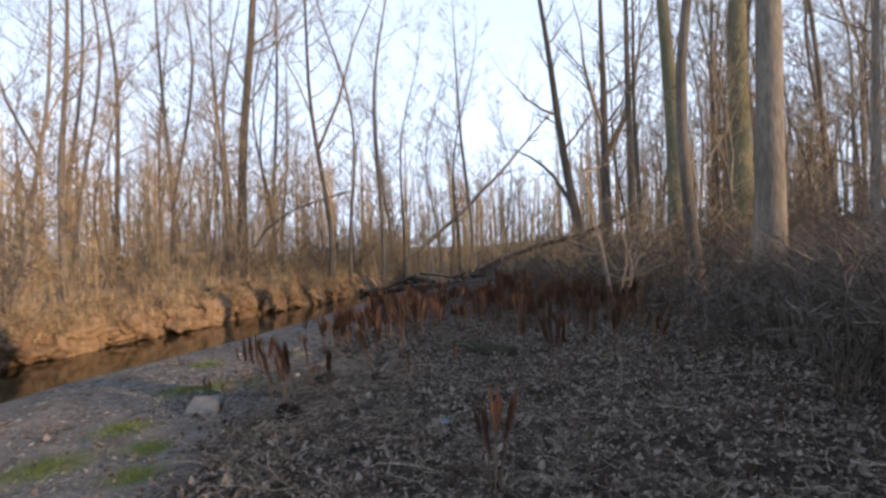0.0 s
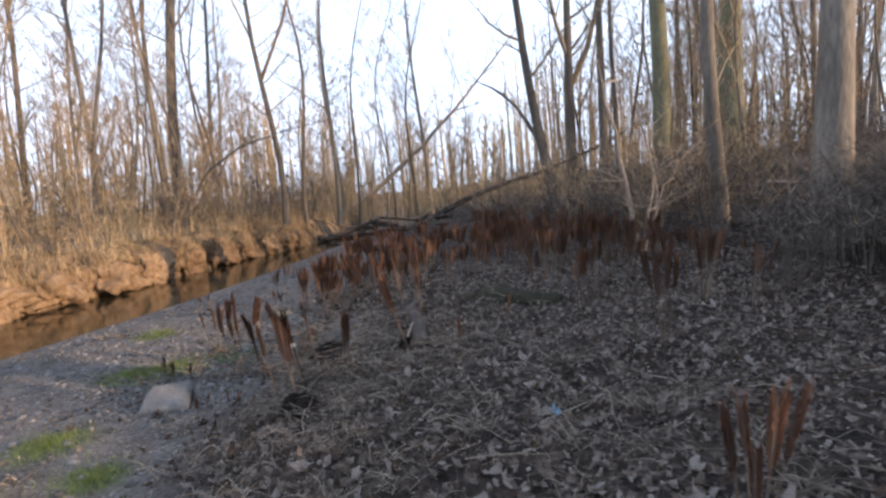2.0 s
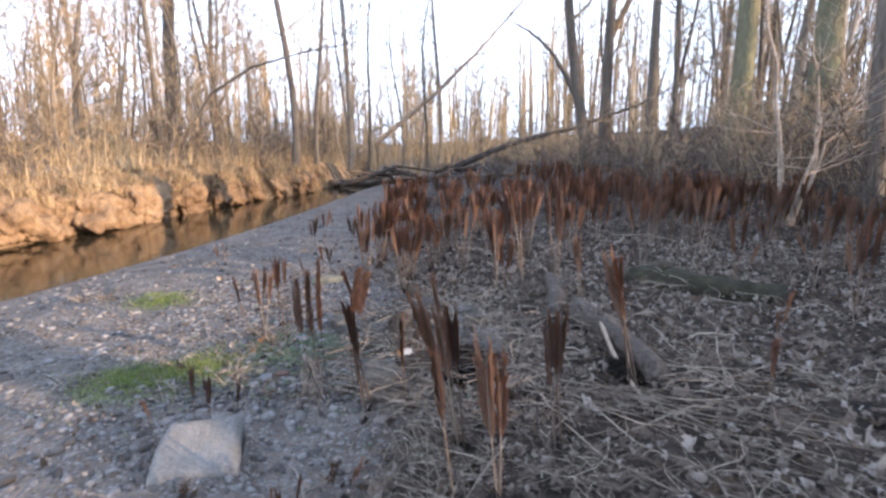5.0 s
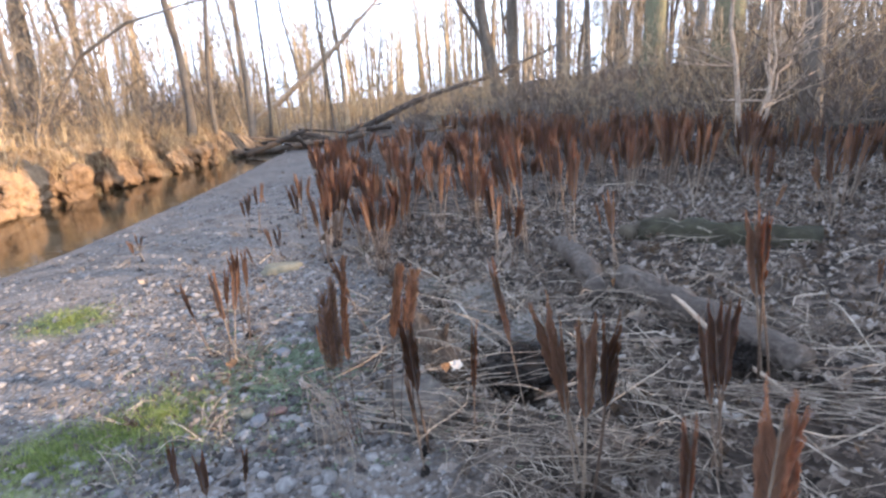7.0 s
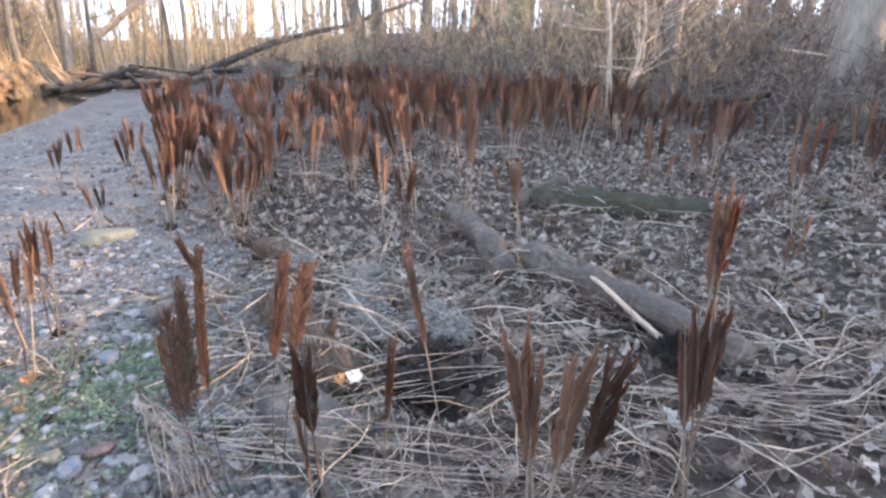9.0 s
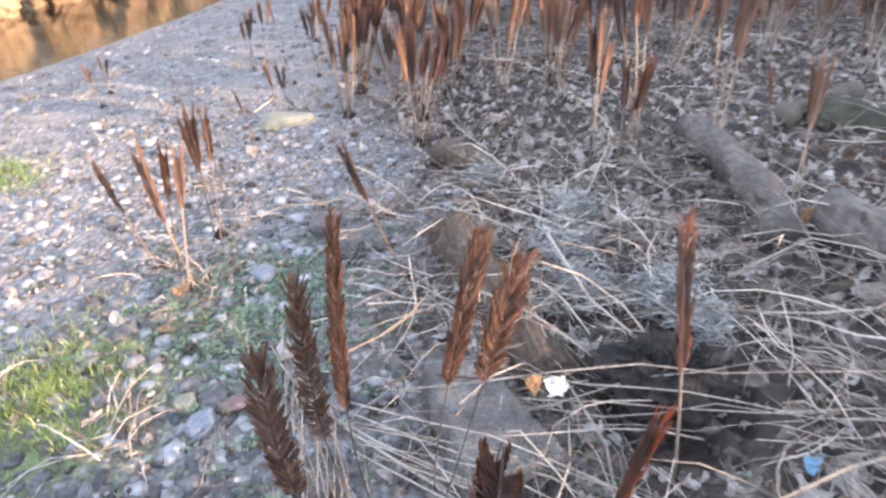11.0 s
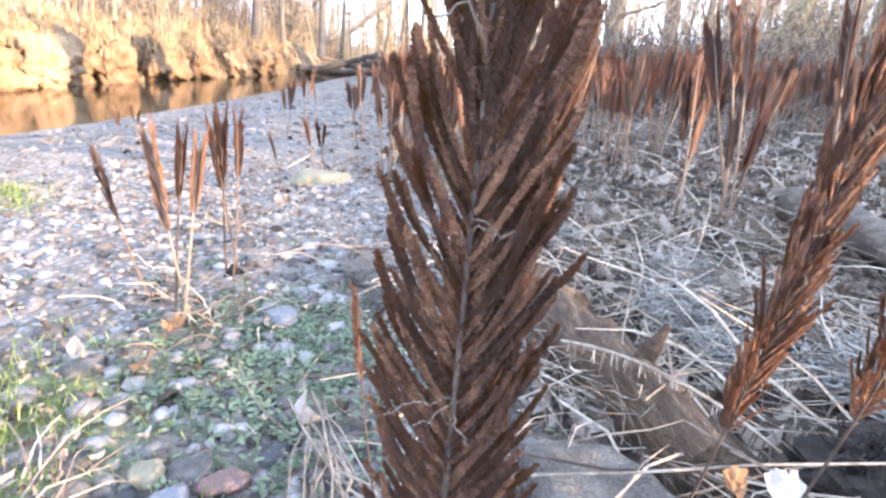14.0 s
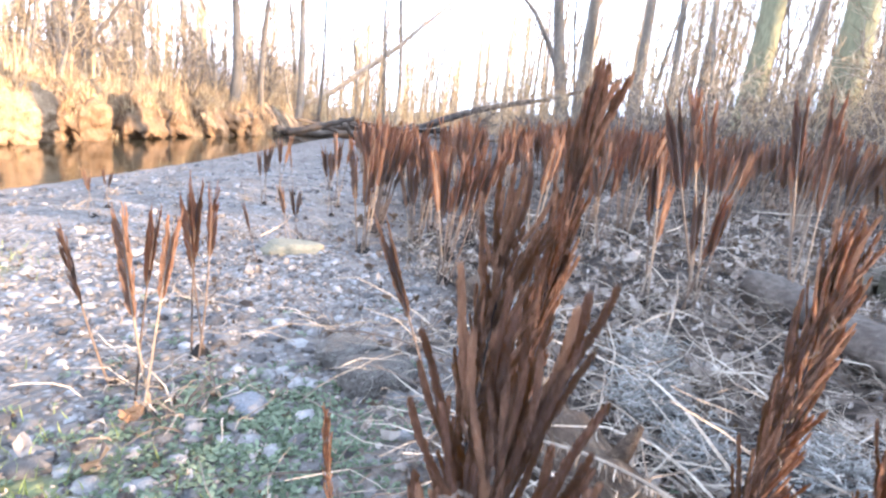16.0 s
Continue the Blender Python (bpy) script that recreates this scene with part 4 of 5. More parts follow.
slab("pale_block", ((-3.02, 6.62, 0.02), (-2.66, 6.78, 0.02), (-2.7, 7.02, 0.16), (-3.02, 6.92, 0.16)), 0.12, PALEROCK, "pale flat stone block leaning at the gravel edge", "rock", 4, 0.012)


# ---------- ferns ----------
def frond_shape(seed, pairs=38, blade=0.42, half=0.062, fat=0.0036):
    """A fertile fern frond 1 unit tall: bare stem below, upright rolled leaflets above."""
    r = random.Random(seed)
    V, F = [], []
    bow = Vector((r.uniform(-0.05, 0.05), r.uniform(0.02, 0.1), 0))
    def spine(k):
        return Vector((bow.x * k * k, bow.y * k * k, k))
    pts = [spine(i / 8) for i in range(9)]
    tube(V, F, pts, [0.0085, 0.008, 0.0072, 0.0066, 0.006, 0.005, 0.004, 0.003, 0.002], 5, False)
    stem_faces = len(F)
    for i in range(pairs):
        s = (i + 0.5) / pairs
        k = 1 - blade + (blade - 0.1) * s
        reach = half * (0.45 + 1.0 * math.sin(math.pi * min(0.62, 0.12 + s * 0.8)) ** 0.8)
        for sgn in (-1, 1):
            w = reach * r.uniform(0.8, 1.1)
            up = w * r.uniform(3.2, 5.2)
            fwd = r.uniform(-0.012, 0.02)
            p = spine(k)
            q = [p, p + Vector((sgn * w * 0.62, fwd * 0.4, up * 0.42)), p + Vector((sgn * w * 0.98, fwd, up * 0.85)), p + Vector((sgn * w * 0.9, fwd * 1.2, up * 1.06))]
            tube(V, F, q, [fat * 0.6, fat, fat * 0.95, fat * 0.35], 3, False)
    slots = [1] * stem_faces + [0] * (len(F) - stem_faces)
    return V, F, slots, spine(1)


FRONDS, FROND_TOPS = [], []
for s in range(7):
    V, F, slots, top = frond_shape(s + 50, blade=(0.4, 0.46, 0.36, 0.5, 0.42, 0.38, 0.44)[s], half=(0.021, 0.025, 0.019, 0.023, 0.026, 0.02, 0.022)[s])
    me = bpy.data.meshes.new("frond")
    me.from_pydata([tuple(v) for v in V], [], F)
    me.materials.append(BLADE)
    me.materials.append(STEM)
    me.polygons.foreach_set("material_index", slots)
    me.polygons.foreach_set("use_smooth", [True] * len(me.polygons))
    FRONDS.append(me)
    FROND_TOPS.append(top)

FAR_FRONDS = []
for s in range(4):
    V, F, slots, top = frond_shape(s + 80, 15, (0.4, 0.46, 0.36, 0.5)[s], (0.033, 0.037, 0.029, 0.035)[s], 0.007)
    me = bpy.data.meshes.new("frond")
    me.from_pydata([tuple(v) for v in V], [], F)
    me.materials.append(BLADE)
    me.materials.append(STEM)
    me.polygons.foreach_set("material_index", slots)
    me.polygons.foreach_set("use_smooth", [True] * len(me.polygons))
    FAR_FRONDS.append(me)
V, F = [], []
tube(V, F, [Vector((0, 0, 0)), Vector((0.01, 0.01, 0.03)), Vector((0, 0.02, 0.07))], [0.05, 0.045, 0.015], 9)
for i, v in enumerate(V):
    V[i] = v * (1 + 0.35 * noise.noise(v * 40))
stock = bpy.data.meshes.new("rootstock")
stock.from_pydata([tuple(v) for v in V], [], F)
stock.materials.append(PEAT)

FERN_LABEL = "clump of dry rust-brown fertile fern fronds on thin stems"


def fern_clump(x, y, count, tall, seed, lean=(0.0, 0.0), splay=0.13, label=FERN_LABEL):
    r = random.Random(seed)
    root = thing("fern_clump", label, "fern", "fern stand", (x, y, land(x, y) - 0.02))
    base = new("rootstock", stock)
    base.parent = root
    s = 0.5 + 0.09 * count
    base.scale = (s, s, s)
    for i in range(count):
        f = new("frond", r.choice(FRONDS if y < 11.3 else FAR_FRONDS))
        f.parent = root
        a = 2 * math.pi * (i + r.random() * 0.8) / count
        t = r.uniform(0.3, 1.0) * splay if count > 1 else 0.03
        h = tall * r.uniform(0.78, 1.04)
        f.location = (0.03 * math.cos(a), 0.03 * math.sin(a), 0)
        tilt = Matrix.Rotation(math.sin(a) * -t + -lean[1], 4, "X") @ Matrix.Rotation(math.cos(a) * t + lean[0], 4, "Y")
        turn = Matrix.Rotation(a - math.pi / 2 + r.uniform(-0.5, 0.5), 4, "Z")
        f.matrix_local = Matrix.Translation(f.location) @ tilt @ turn @ Matrix.Diagonal((h * r.uniform(0.9, 1.25), h, h, 1))
    return root


FEET = []


def clump(x, y, n, h, lean=0.0):
    FEET.append((x, y))
    fern_clump(x, y, n + (0 if n == 1 else 1 if n < 4 else 2), h * 1.05, 300 + len(FEET), (lean, 0), 0.08 + 0.015 * n)


clump(1.38, 11.47, 4, 0.7)
clump(1.55, 11.2, 6, 0.82, 0.08)
clump(1.3, 12.47, 5, 0.64)
clump(-1.0, 10.52, 6, 0.6, 0.05)
clump(-1.96, 10.2, 7, 0.56, 0.05)
clump(-2.23, 13.09, 4, 0.52, 0.05)
clump(1.86, 9.4, 4, 0.5, 0.05)
clump(2.18, 9.45, 5, 0.7, 0.1)
clump(3.9, 9.8, 3, 0.5, 0.1)
clump(2.9, 10.05, 4, 0.5, 0.03)
clump(-2.32, 6.3, 2, 0.24)
clump(-2.36, 11.0, 6, 0.66, 0.08)
clump(-1.58, 11.1, 5, 0.56, -0.15)
clump(-2.09, 10.67, 6, 0.6)
clump(-2.84, 13.2, 3, 0.44)
clump(3.05, 10.9, 5, 0.64, 0.05)
clump(3.3, 10.7, 3, 0.56, 0.04)
clump(3.72, 10.4, 4, 0.5, 0.05)
clump(1.06, 11.2, 6, 0.76, 0.05)
clump(0.72, 4.05, 5, 0.68, 0.04)
clump(2.3, 7.7, 5, 0.74, 0.1)
clump(2.75, 7.6, 3, 0.7, 0.15)
clump(-3.1, 7.03, 1, 0.32, -0.2)
clump(-2.98, 7.06, 1, 0.36, -0.08)
clump(-2.86, 7.08, 1, 0.38, 0.05)
clump(-2.76, 7.1, 1, 0.38, 0.15)
clump(-2.13, 6.47, 2, 0.26, 0.1)


def fern_stand(x, y, *tips):
    """A clump whose fronds reach from the foot to the given tips."""
    FEET.append((x, y))
    r = random.Random(800 + len(FEET))
    root = thing("fern_clump", FERN_LABEL if len(tips) > 1 else "single dry rust-brown fertile fern frond on a thin stem", "fern", "fern stand", (x, y, land(x, y) - 0.02))
    base = new("rootstock", stock)
    base.parent = root
    k = 0.45 + 0.08 * len(tips)
    base.scale = (k, k, k)
    for i, tip in enumerate(tips):
        shape = r.randrange(len(FRONDS))
        f = new("frond", FRONDS[shape])
        f.parent = root
        a = 2 * math.pi * i / len(tips) + r.random()
        start = Vector((0.025 * math.cos(a), 0.025 * math.sin(a), 0)) * (1 if len(tips) > 1 else 0)
        way = Vector(tip) - root.location - start
        top = FROND_TOPS[shape]
        turn = top.rotation_difference(way).to_matrix().to_4x4()
        size = way.length / top.length
        f.matrix_local = Matrix.Translation(start) @ turn @ Matrix.Rotation(r.uniform(-0.7, 0.7), 4, top) @ Matrix.Diagonal((size * r.uniform(0.75, 1.0) * (0.65 if len(tips) == 1 else 1), size, size, 1))


fern_stand(-1.20, 6.73, (-1.24, 6.77, 0.75), (-1.21, 6.73, 0.76), (-1.25, 6.79, 0.70))
fern_stand(-0.26, 6.71, (-0.27, 6.72, 0.63), (-0.26, 6.70, 0.65))
fern_stand(0.24, 7.46, (0.24, 7.46, 0.55), (0.27, 7.41, 0.66))
fern_stand(1.12, 7.98, (1.09, 8.03, 0.95), (1.12, 7.98, 1.01), (1.07, 8.05, 0.86), (1.16, 7.92, 0.98))
fern_stand(1.56, 8.97, (1.43, 9.13, 0.73), (1.50, 9.04, 0.88), (1.57, 8.96, 0.98), (1.62, 8.89, 1.03))
fern_stand(3.19, 9.71, (3.08, 9.85, 0.90), (3.17, 9.73, 0.82), (3.25, 9.62, 0.82))
fern_stand(1.19, 10.21, (1.08, 10.30, 1.01), (1.19, 10.21, 0.97), (1.26, 10.15, 1.05), (1.30, 10.11, 0.94))
fern_stand(1.87, 11.64, (1.71, 11.75, 1.00), (1.82, 11.68, 1.08), (1.93, 11.59, 1.10), (1.98, 11.56, 1.05))
fern_stand(1.54, 11.81, (1.45, 11.87, 0.93), (1.51, 11.83, 0.90), (1.57, 11.79, 0.97))
fern_stand(0.91, 11.65, (0.83, 11.70, 0.94), (0.91, 11.65, 1.00), (0.98, 11.61, 0.91))
fern_stand(-1.06, 10.09, (-1.18, 10.12, 0.79), (-1.09, 10.10, 0.83), (-1.00, 10.07, 0.77), (-1.14, 10.11, 0.70))
fern_stand(-1.15, 9.30, (-1.22, 9.32, 0.77), (-1.14, 9.30, 0.68), (-1.19, 9.31, 0.83))
fern_stand(-1.13, 9.01, (-1.17, 9.03, 0.67), (-1.08, 8.99, 0.69), (-1.06, 8.98, 0.65))
fern_stand(-2.02, 9.79, (-2.12, 9.80, 0.66), (-2.05, 9.80, 0.62), (-1.98, 9.79, 0.65), (-1.92, 9.78, 0.62), (-1.86, 9.77, 0.66))
fern_stand(-2.29, 12.23, (-2.34, 12.24, 0.55), (-2.25, 12.23, 0.60), (-2.17, 12.23, 0.58), (-2.14, 12.23, 0.50))
fern_stand(-2.70, 12.29, (-2.76, 12.29, 0.61), (-2.69, 12.29, 0.55), (-2.58, 12.30, 0.58))
fern_stand(-3.24, 12.21, (-3.24, 12.21, 0.52), (-3.14, 12.22, 0.55))
fern_stand(-0.60, 8.46, (-0.68, 8.52, 0.78), (-0.65, 8.49, 0.77))
fern_stand(-0.45, 8.89, (-0.53, 8.94, 0.63))
fern_stand(-2.87, 10.66, (-2.92, 10.65, 0.32), (-2.86, 10.66, 0.29))
fern_stand(-1.05, 10.86, (-1.21, 10.90, 0.76), (-1.13, 10.88, 0.70))
fern_stand(-1.10, 12.12, (-1.19, 12.14, 0.77), (-1.12, 12.12, 0.74))
fern_stand(-1.48, 11.99, (-1.56, 12.01, 0.79), (-1.46, 11.99, 0.83), (-1.41, 11.98, 0.73))
fern_stand(-2.19, 8.39, (-2.39, 8.39, 0.57))
fern_stand(-3.14, 8.59, (-3.23, 8.55, 0.46))
fern_stand(-3.00, 8.44, (-3.04, 8.43, 0.56), (-2.96, 8.46, 0.56), (-2.93, 8.47, 0.54))
fern_stand(-2.97, 8.82, (-3.00, 8.81, 0.54), (-2.97, 8.82, 0.56), (-2.94, 8.83, 0.56))
fern_stand(-3.01, 10.10, (-3.10, 10.09, 0.29))
fern_stand(-2.90, 10.57, (-2.99, 10.56, 0.34), (-2.96, 10.57, 0.32))
fern_stand(-2.90, 11.38, (-2.95, 11.38, 0.20))
fern_stand(-4.19, 10.84, (-4.23, 10.82, 0.28), (-4.21, 10.84, 0.26))
fern_stand(-4.29, 11.26, (-4.30, 11.25, 0.24), (-4.25, 11.28, 0.22))
fern_stand(-3.31, 11.92, (-3.31, 11.92, 0.45), (-3.25, 11.93, 0.48), (-3.35, 11.91, 0.40))
fern_stand(-3.16, 12.76, (-3.21, 12.75, 0.41))
fern_stand(-2.72, 11.65, (-2.80, 11.65, 0.52), (-2.74, 11.65, 0.50))
fern_stand(-0.89, 9.31, (-1.10, 9.45, 1.02), (-1.06, 9.42, 1.09), (-0.99, 9.38, 1.04))
fern_stand(-0.68, 8.98, (-0.78, 9.07, 1.10), (-0.70, 9.01, 1.10), (-0.67, 8.98, 0.98))
fern_stand(-2.12, 7.19, (-2.17, 7.20, 0.44))
fern_stand(-1.62, 6.84, (-1.85, 6.68, 0.86), (-1.79, 6.68, 0.78), (-1.75, 6.62, 0.82), (-1.70, 6.58, 0.83))
fern_stand(-0.70, 7.10, (-0.92, 6.99, 0.97), (-0.88, 6.98, 0.96), (-0.90, 7.02, 0.90))
fern_stand(-1.62, 7.41, (-1.76, 7.44, 0.76))
fern_stand(-1.90, 7.26, (-1.91, 7.14, 0.63))
fern_stand(-2.10, 7.30, (-2.18, 7.02, 0.72), (-2.16, 7.08, 0.66))
fern_stand(-1.66, 6.24, (-1.75, 6.13, 0.82))
fern_stand(-1.52, 6.20, (-1.60, 6.10, 0.83), (-1.57, 6.13, 0.80))
fern_stand(0.78, 8.86, (0.70, 8.89, 0.89), (0.80, 8.86, 0.93), (0.92, 8.81, 0.68))
fern_stand(1.41, 6.54, (1.29, 6.61, 1.13), (1.36, 6.57, 1.12), (1.44, 6.52, 1.15), (1.49, 6.49, 1.09))
fern_stand(2.77, 8.53, (2.61, 8.61, 1.0), (2.75, 8.54, 1.06), (2.88, 8.48, 0.96), (2.96, 8.44, 0.89))
fern_stand(2.04, 8.07, (1.92, 8.11, 0.99), (2.02, 8.07, 0.93), (2.1, 8.0, 0.95))
# the stand goes on towards the creek bend
rr = random.Random(61)
taken = list(FEET)
added = 0
while added < 150:
    y = 10.2 + abs(rr.gauss(0, 1)) * 4.6
    x = rr.uniform(-2.9, 3.6) + 0.02 * (y - 10)
    if y > 24 or x < near_shore(y) + 1.4 + max(0, (13 - y) * 0.5):
        continue
    if any((x - a) ** 2 + (y - b) ** 2 < 0.1 for a, b in taken):
        continue
    taken.append((x, y))
    fern_clump(x, y, rr.choice((4, 5, 6, 7, 8)), rr.uniform(0.52, 0.8), 600 + added, (rr.uniform(-0.1, 0.12), 0), 0.17)
    added += 1


# the two clumps at which the walk ends, leaflet by leaflet
def pinna_mesh(seed, side, length=0.034, fat=0.00066, n=66, sides=8, grain=0.38):
    """A rolled leaflet along +x: rough little lobes in two rows, bowing towards the frond's tip."""
    r = random.Random(seed)
    V, F = [], []
    pts, rads = [], []
    bow, lift, wave = r.uniform(0.1, 0.22), r.uniform(-0.03, 0.1), r.uniform(0, 6.28)
    for i in range(n + 1):
        k = i / n
        pts.append(Vector((length * (k - 0.07 * k * k), side * length * bow * (k * k - 0.25 * k) + length * 0.012 * math.sin(wave + 7 * k), length * lift * k * k)))
        lobe = (1.08, 1.02, 0.9)[i % 3]
        rads.append(fat * (0.6 + 0.5 * min(1, k * 6)) * (1 if k < 0.86 else 1.05 - 1.6 * (k - 0.86)) * lobe * r.uniform(0.9, 1.1))
    rads[-1] *= 0.55
    tube(V, F, pts, rads, sides)
    for i, v in enumerate(V):
        V[i] = v + Vector((r.uniform(-1, 1), r.uniform(-1, 1), r.uniform(-1, 1))) * fat * grain
    me = bpy.data.meshes.new("pinna")
    me.from_pydata([tuple(v) for v in V], [], F)
    me.materials.append(BLADE_FINE)
    return me


LENGTHS = (0.034, 0.037, 0.031, 0.035, 0.029)
PINNAE = {g: [pinna_mesh(s, g, l) for s, l in enumerate(LENGTHS)] for g in (-1, 1)}
PLAIN_PINNAE = {g: [pinna_mesh(s + 9, g, l, 0.0008, 24, 5, 0.4) for s, l in enumerate(LENGTHS)] for g in (-1, 1)}


def big_frond(parent, base, ctrl, tip, facing, blade, pairs, reach, seed, single=True, low=46, high=24, gaps=0.0, ragged=0.0):
    """A near frond along a curve from base over ctrl to tip; facing: the way its flat side looks; low, high: the leaflets' angles below and above; reach: their length."""
    r = random.Random(seed)
    base, ctrl, tip, facing = Vector(base), Vector(ctrl), Vector(tip), Vector(facing).normalized()
    def spine(k):
        return base * (1 - k) ** 2 + ctrl * 2 * k * (1 - k) + tip * k * k
    V, F = [], []
    cut = 0.85 * reach / (tip - base).length
    tube(V, F, [spine((1 - cut) * i / 24) for i in range(25)], [0.0021 - 0.0015 * i / 24 for i in range(25)], 7)
    frond = part("frond", V, F, RACHIS, parent, "large dry brown fern frond with rolled leaflets")
    MV, MF = [], []
    for i in range(pairs):
        s = (i + 0.5) / pairs
        for sgn in (-1, 1):
            if sgn < 0 and r.random() < gaps:
                continue
            k = 1 - blade + (blade - cut) * min(1, s + r.uniform(-0.4, 0.4) / pairs)
            p = spine(k)
            d = (spine(min(1, k + 0.01)) - spine(k - 0.01)).normalized()
            side = d.cross(facing).normalized()
            out = side.cross(d).normalized()
            a = radians(low + (high - low) * s ** 0.7 + r.uniform(-3.5, 3.5))
            if s > 0.86:
                a = radians(r.uniform(3, high + 6))
            x = (side * sgn * math.sin(a) + d * math.cos(a) + out * r.uniform(-0.2, 0.08 + 0.35 * ragged)).normalized()
            z = (out + side * r.uniform(-0.5, 0.5)).normalized()
            yv = z.cross(x).normalized()
            z = x.cross(yv)
            size = reach / 0.034 * (0.5 + 0.5 * math.sin(math.pi * min(0.55, 0.1 + 1.1 * s))) * r.uniform(0.8 - 0.3 * ragged, 1.12)
            m = Matrix((x, yv, z)).transposed().to_4x4()
            m = Matrix.Translation(p + out * r.uniform(-0.004, 0.0015)) @ m @ Matrix.Diagonal((size, size * r.uniform(0.75, 1.05), r.uniform(0.8, 1.15), 1))
            me = r.choice((PINNAE if seed == 1 else PLAIN_PINNAE)[sgn])
            if single:
                ob = new("pinna", me)
                ob.parent = frond
                ob.matrix_local = m
            else:
                b = len(MV)
                MV += [m @ v.co for v in me.vertices]
                MF += [tuple(q + b for q in f.vertices) for f in me.polygons]
    if not single:
        part("pinnae", MV, MF, BLADE_MANY, frond, "", False)
    # stray pale fibres
    for i in range(7):
        V, F = [], []
        p = spine(r.uniform(1 - blade, 0.97)) + facing * 0.004
        w = Vector((r.uniform(-1, 1), 0, r.uniform(-1, 1))).normalized() * r.uniform(0.006, 0.018)
        tube(V, F, bent(p, p + w, facing * 0.003 + Vector((0, 0, r.uniform(-0.005, 0.005))), 6, r, 0.0012), [0.0002] * 7, 4)
        part("fibre", V, F, STRAW, frond, "pale dry fibre")
    return frond


hero = thing("fern_clump", "tall clump of dark brown feathery fern fronds, close by", "fern", "fern stand", (0, 0, 0))
big_frond(hero, (-2.37, 7.43, 0.0), (-2.435, 7.08, 0.42), (-2.432, 7.102, 0.822), (-0.12, -1, 0.16), 0.37, 215, 0.043, 1, True, 48, 27, 0.3)
big_frond(hero, (-2.36, 7.45, 0.0), (-2.42, 7.26, 0.42), (-2.4, 7.22, 0.84), (0.2, -1, 0.2), 0.46, 190, 0.046, 2, False, 44, 24, 0.1, 1.0)
big_frond(hero, (-2.34, 7.46, 0.0), (-2.39, 7.34, 0.45), (-2.348, 7.27, 0.892), (0.55, -1, 0.1), 0.5, 190, 0.052, 3, False, 28, 15, 0.1)
big_frond(hero, (-2.42, 7.62, 0.0), (-2.47, 7.66, 0.25), (-2.486, 7.647, 0.49), (0.9, -0.6, 0.1), 0.3, 40, 0.03, 4, False, 22, 10)
bright = thing("fern_clump", "clump of sunlit orange-brown fern fronds above a flat stone", "fern", "fern stand", (0, 0, 0))
big_frond(bright, (-2.19, 7.46, 0.03), (-2.24, 7.25, 0.4), (-2.14, 7.326, 0.836), (0.1, -1, 0.2), 0.36, 145, 0.062, 5, True, 28, 18, 0.1, 0.4)
big_frond(bright, (-2.17, 7.45, 0.03), (-2.2, 7.2, 0.4), (-2.094, 7.275, 0.832), (0.2, -1, 0.3), 0.3, 110, 0.058, 6, False, 40, 27, 0.0, 0.5)


# ---------- the litter on the ground ----------
def leaf_shape(seed, lobes):
    r = random.Random(seed)
    n = 11
    curl, fold = r.uniform(0.3, 1.5), r.uniform(0.2, 1.3)
    V = [(0, 0, 0.0)]
    for i in range(n):
        a = 2 * math.pi * i / n
        d = 1 - 0.36 * (i % 2) * lobes + r.uniform(-0.22, 0.16)
        x, y = 0.5 * d * math.cos(a), 0.3 * d * math.sin(a)
        V.append((x, y, curl * x * x * 1.6 + fold * abs(y) + r.uniform(-0.13, 0.13)))
    return V, [(0, 1 + i, 1 + (i + 1) % n) for i in range(n)]


LEAVES = [leaf_shape(s, l) for s, l in ((1, 1), (2, 0.2), (3, 1.3), (4, 0.5), (5, 0.9), (6, 0.1))]
rr = random.Random(91)


def lay(x, y, size, flat=0.5, lift=0.012):
    e = Euler((rr.uniform(-flat, flat) + (math.pi if rr.random() < 0.4 else 0), rr.uniform(-flat, flat), rr.uniform(0, 6.28)))
    return Matrix.LocRotScale((x, y, land(x, y) + lift + rr.uniform(0, 0.02)), e, (size, size, size))


def litter_share(x, y):
    n = 0.5 * noise.noise((x * 0.9, y * 0.9, 11)) + 0.25 * noise.noise((x * 3, y * 3, 12))
    return smooth(-2.7, -1.6, x + 0.8 * n - 0.1 * max(0, 6.5 - y))


places, near_leaves = [], []
while len(places) < 31000:
    if rr.random() < 0.75:
        x, y = rr.uniform(-4, 4.5), rr.uniform(2.6, 11.5)
    else:
        x, y = rr.uniform(-3.5, 11), rr.uniform(-1, 24)
    if rr.random() > 0.05 + litter_share(x, y) or x < near_shore(y) + 0.5:
        continue
    if any(math.hypot(x - a, y - b) < r0 * 0.8 for a, b, r0, _ in HOLLOWS):
        continue
    row = (rr.randrange(6), lay(x, y, rr.uniform(0.02, 0.065) if rr.random() < 0.88 else rr.uniform(0.065, 0.115), 1.0))
    if -2.4 < x < -0.6 and 6.9 < y < 9.2 and len(near_leaves) < 300:
        near_leaves.append(row)
    else:
        places.append(row)
for i in range(2600):
    x, y = rr.gauss(-2.9, 0.6), rr.uniform(6.8, 11)
    places.append((rr.randrange(6), lay(x, y, rr.uniform(0.008, 0.03), 1.0, 0.002)))
for i in range(4000):
    x, y = rr.uniform(3, 16), rr.uniform(4, 30)
    places.append((rr.randrange(6), lay(x, y, rr.uniform(0.07, 0.14), 0.9)))
litter = tagged(scatter("leaf_litter", LEAVES, places, LEAF), "thick litter of curled grey-brown dead leaves", "leaves", kind="stuff")
leaf_meshes = []
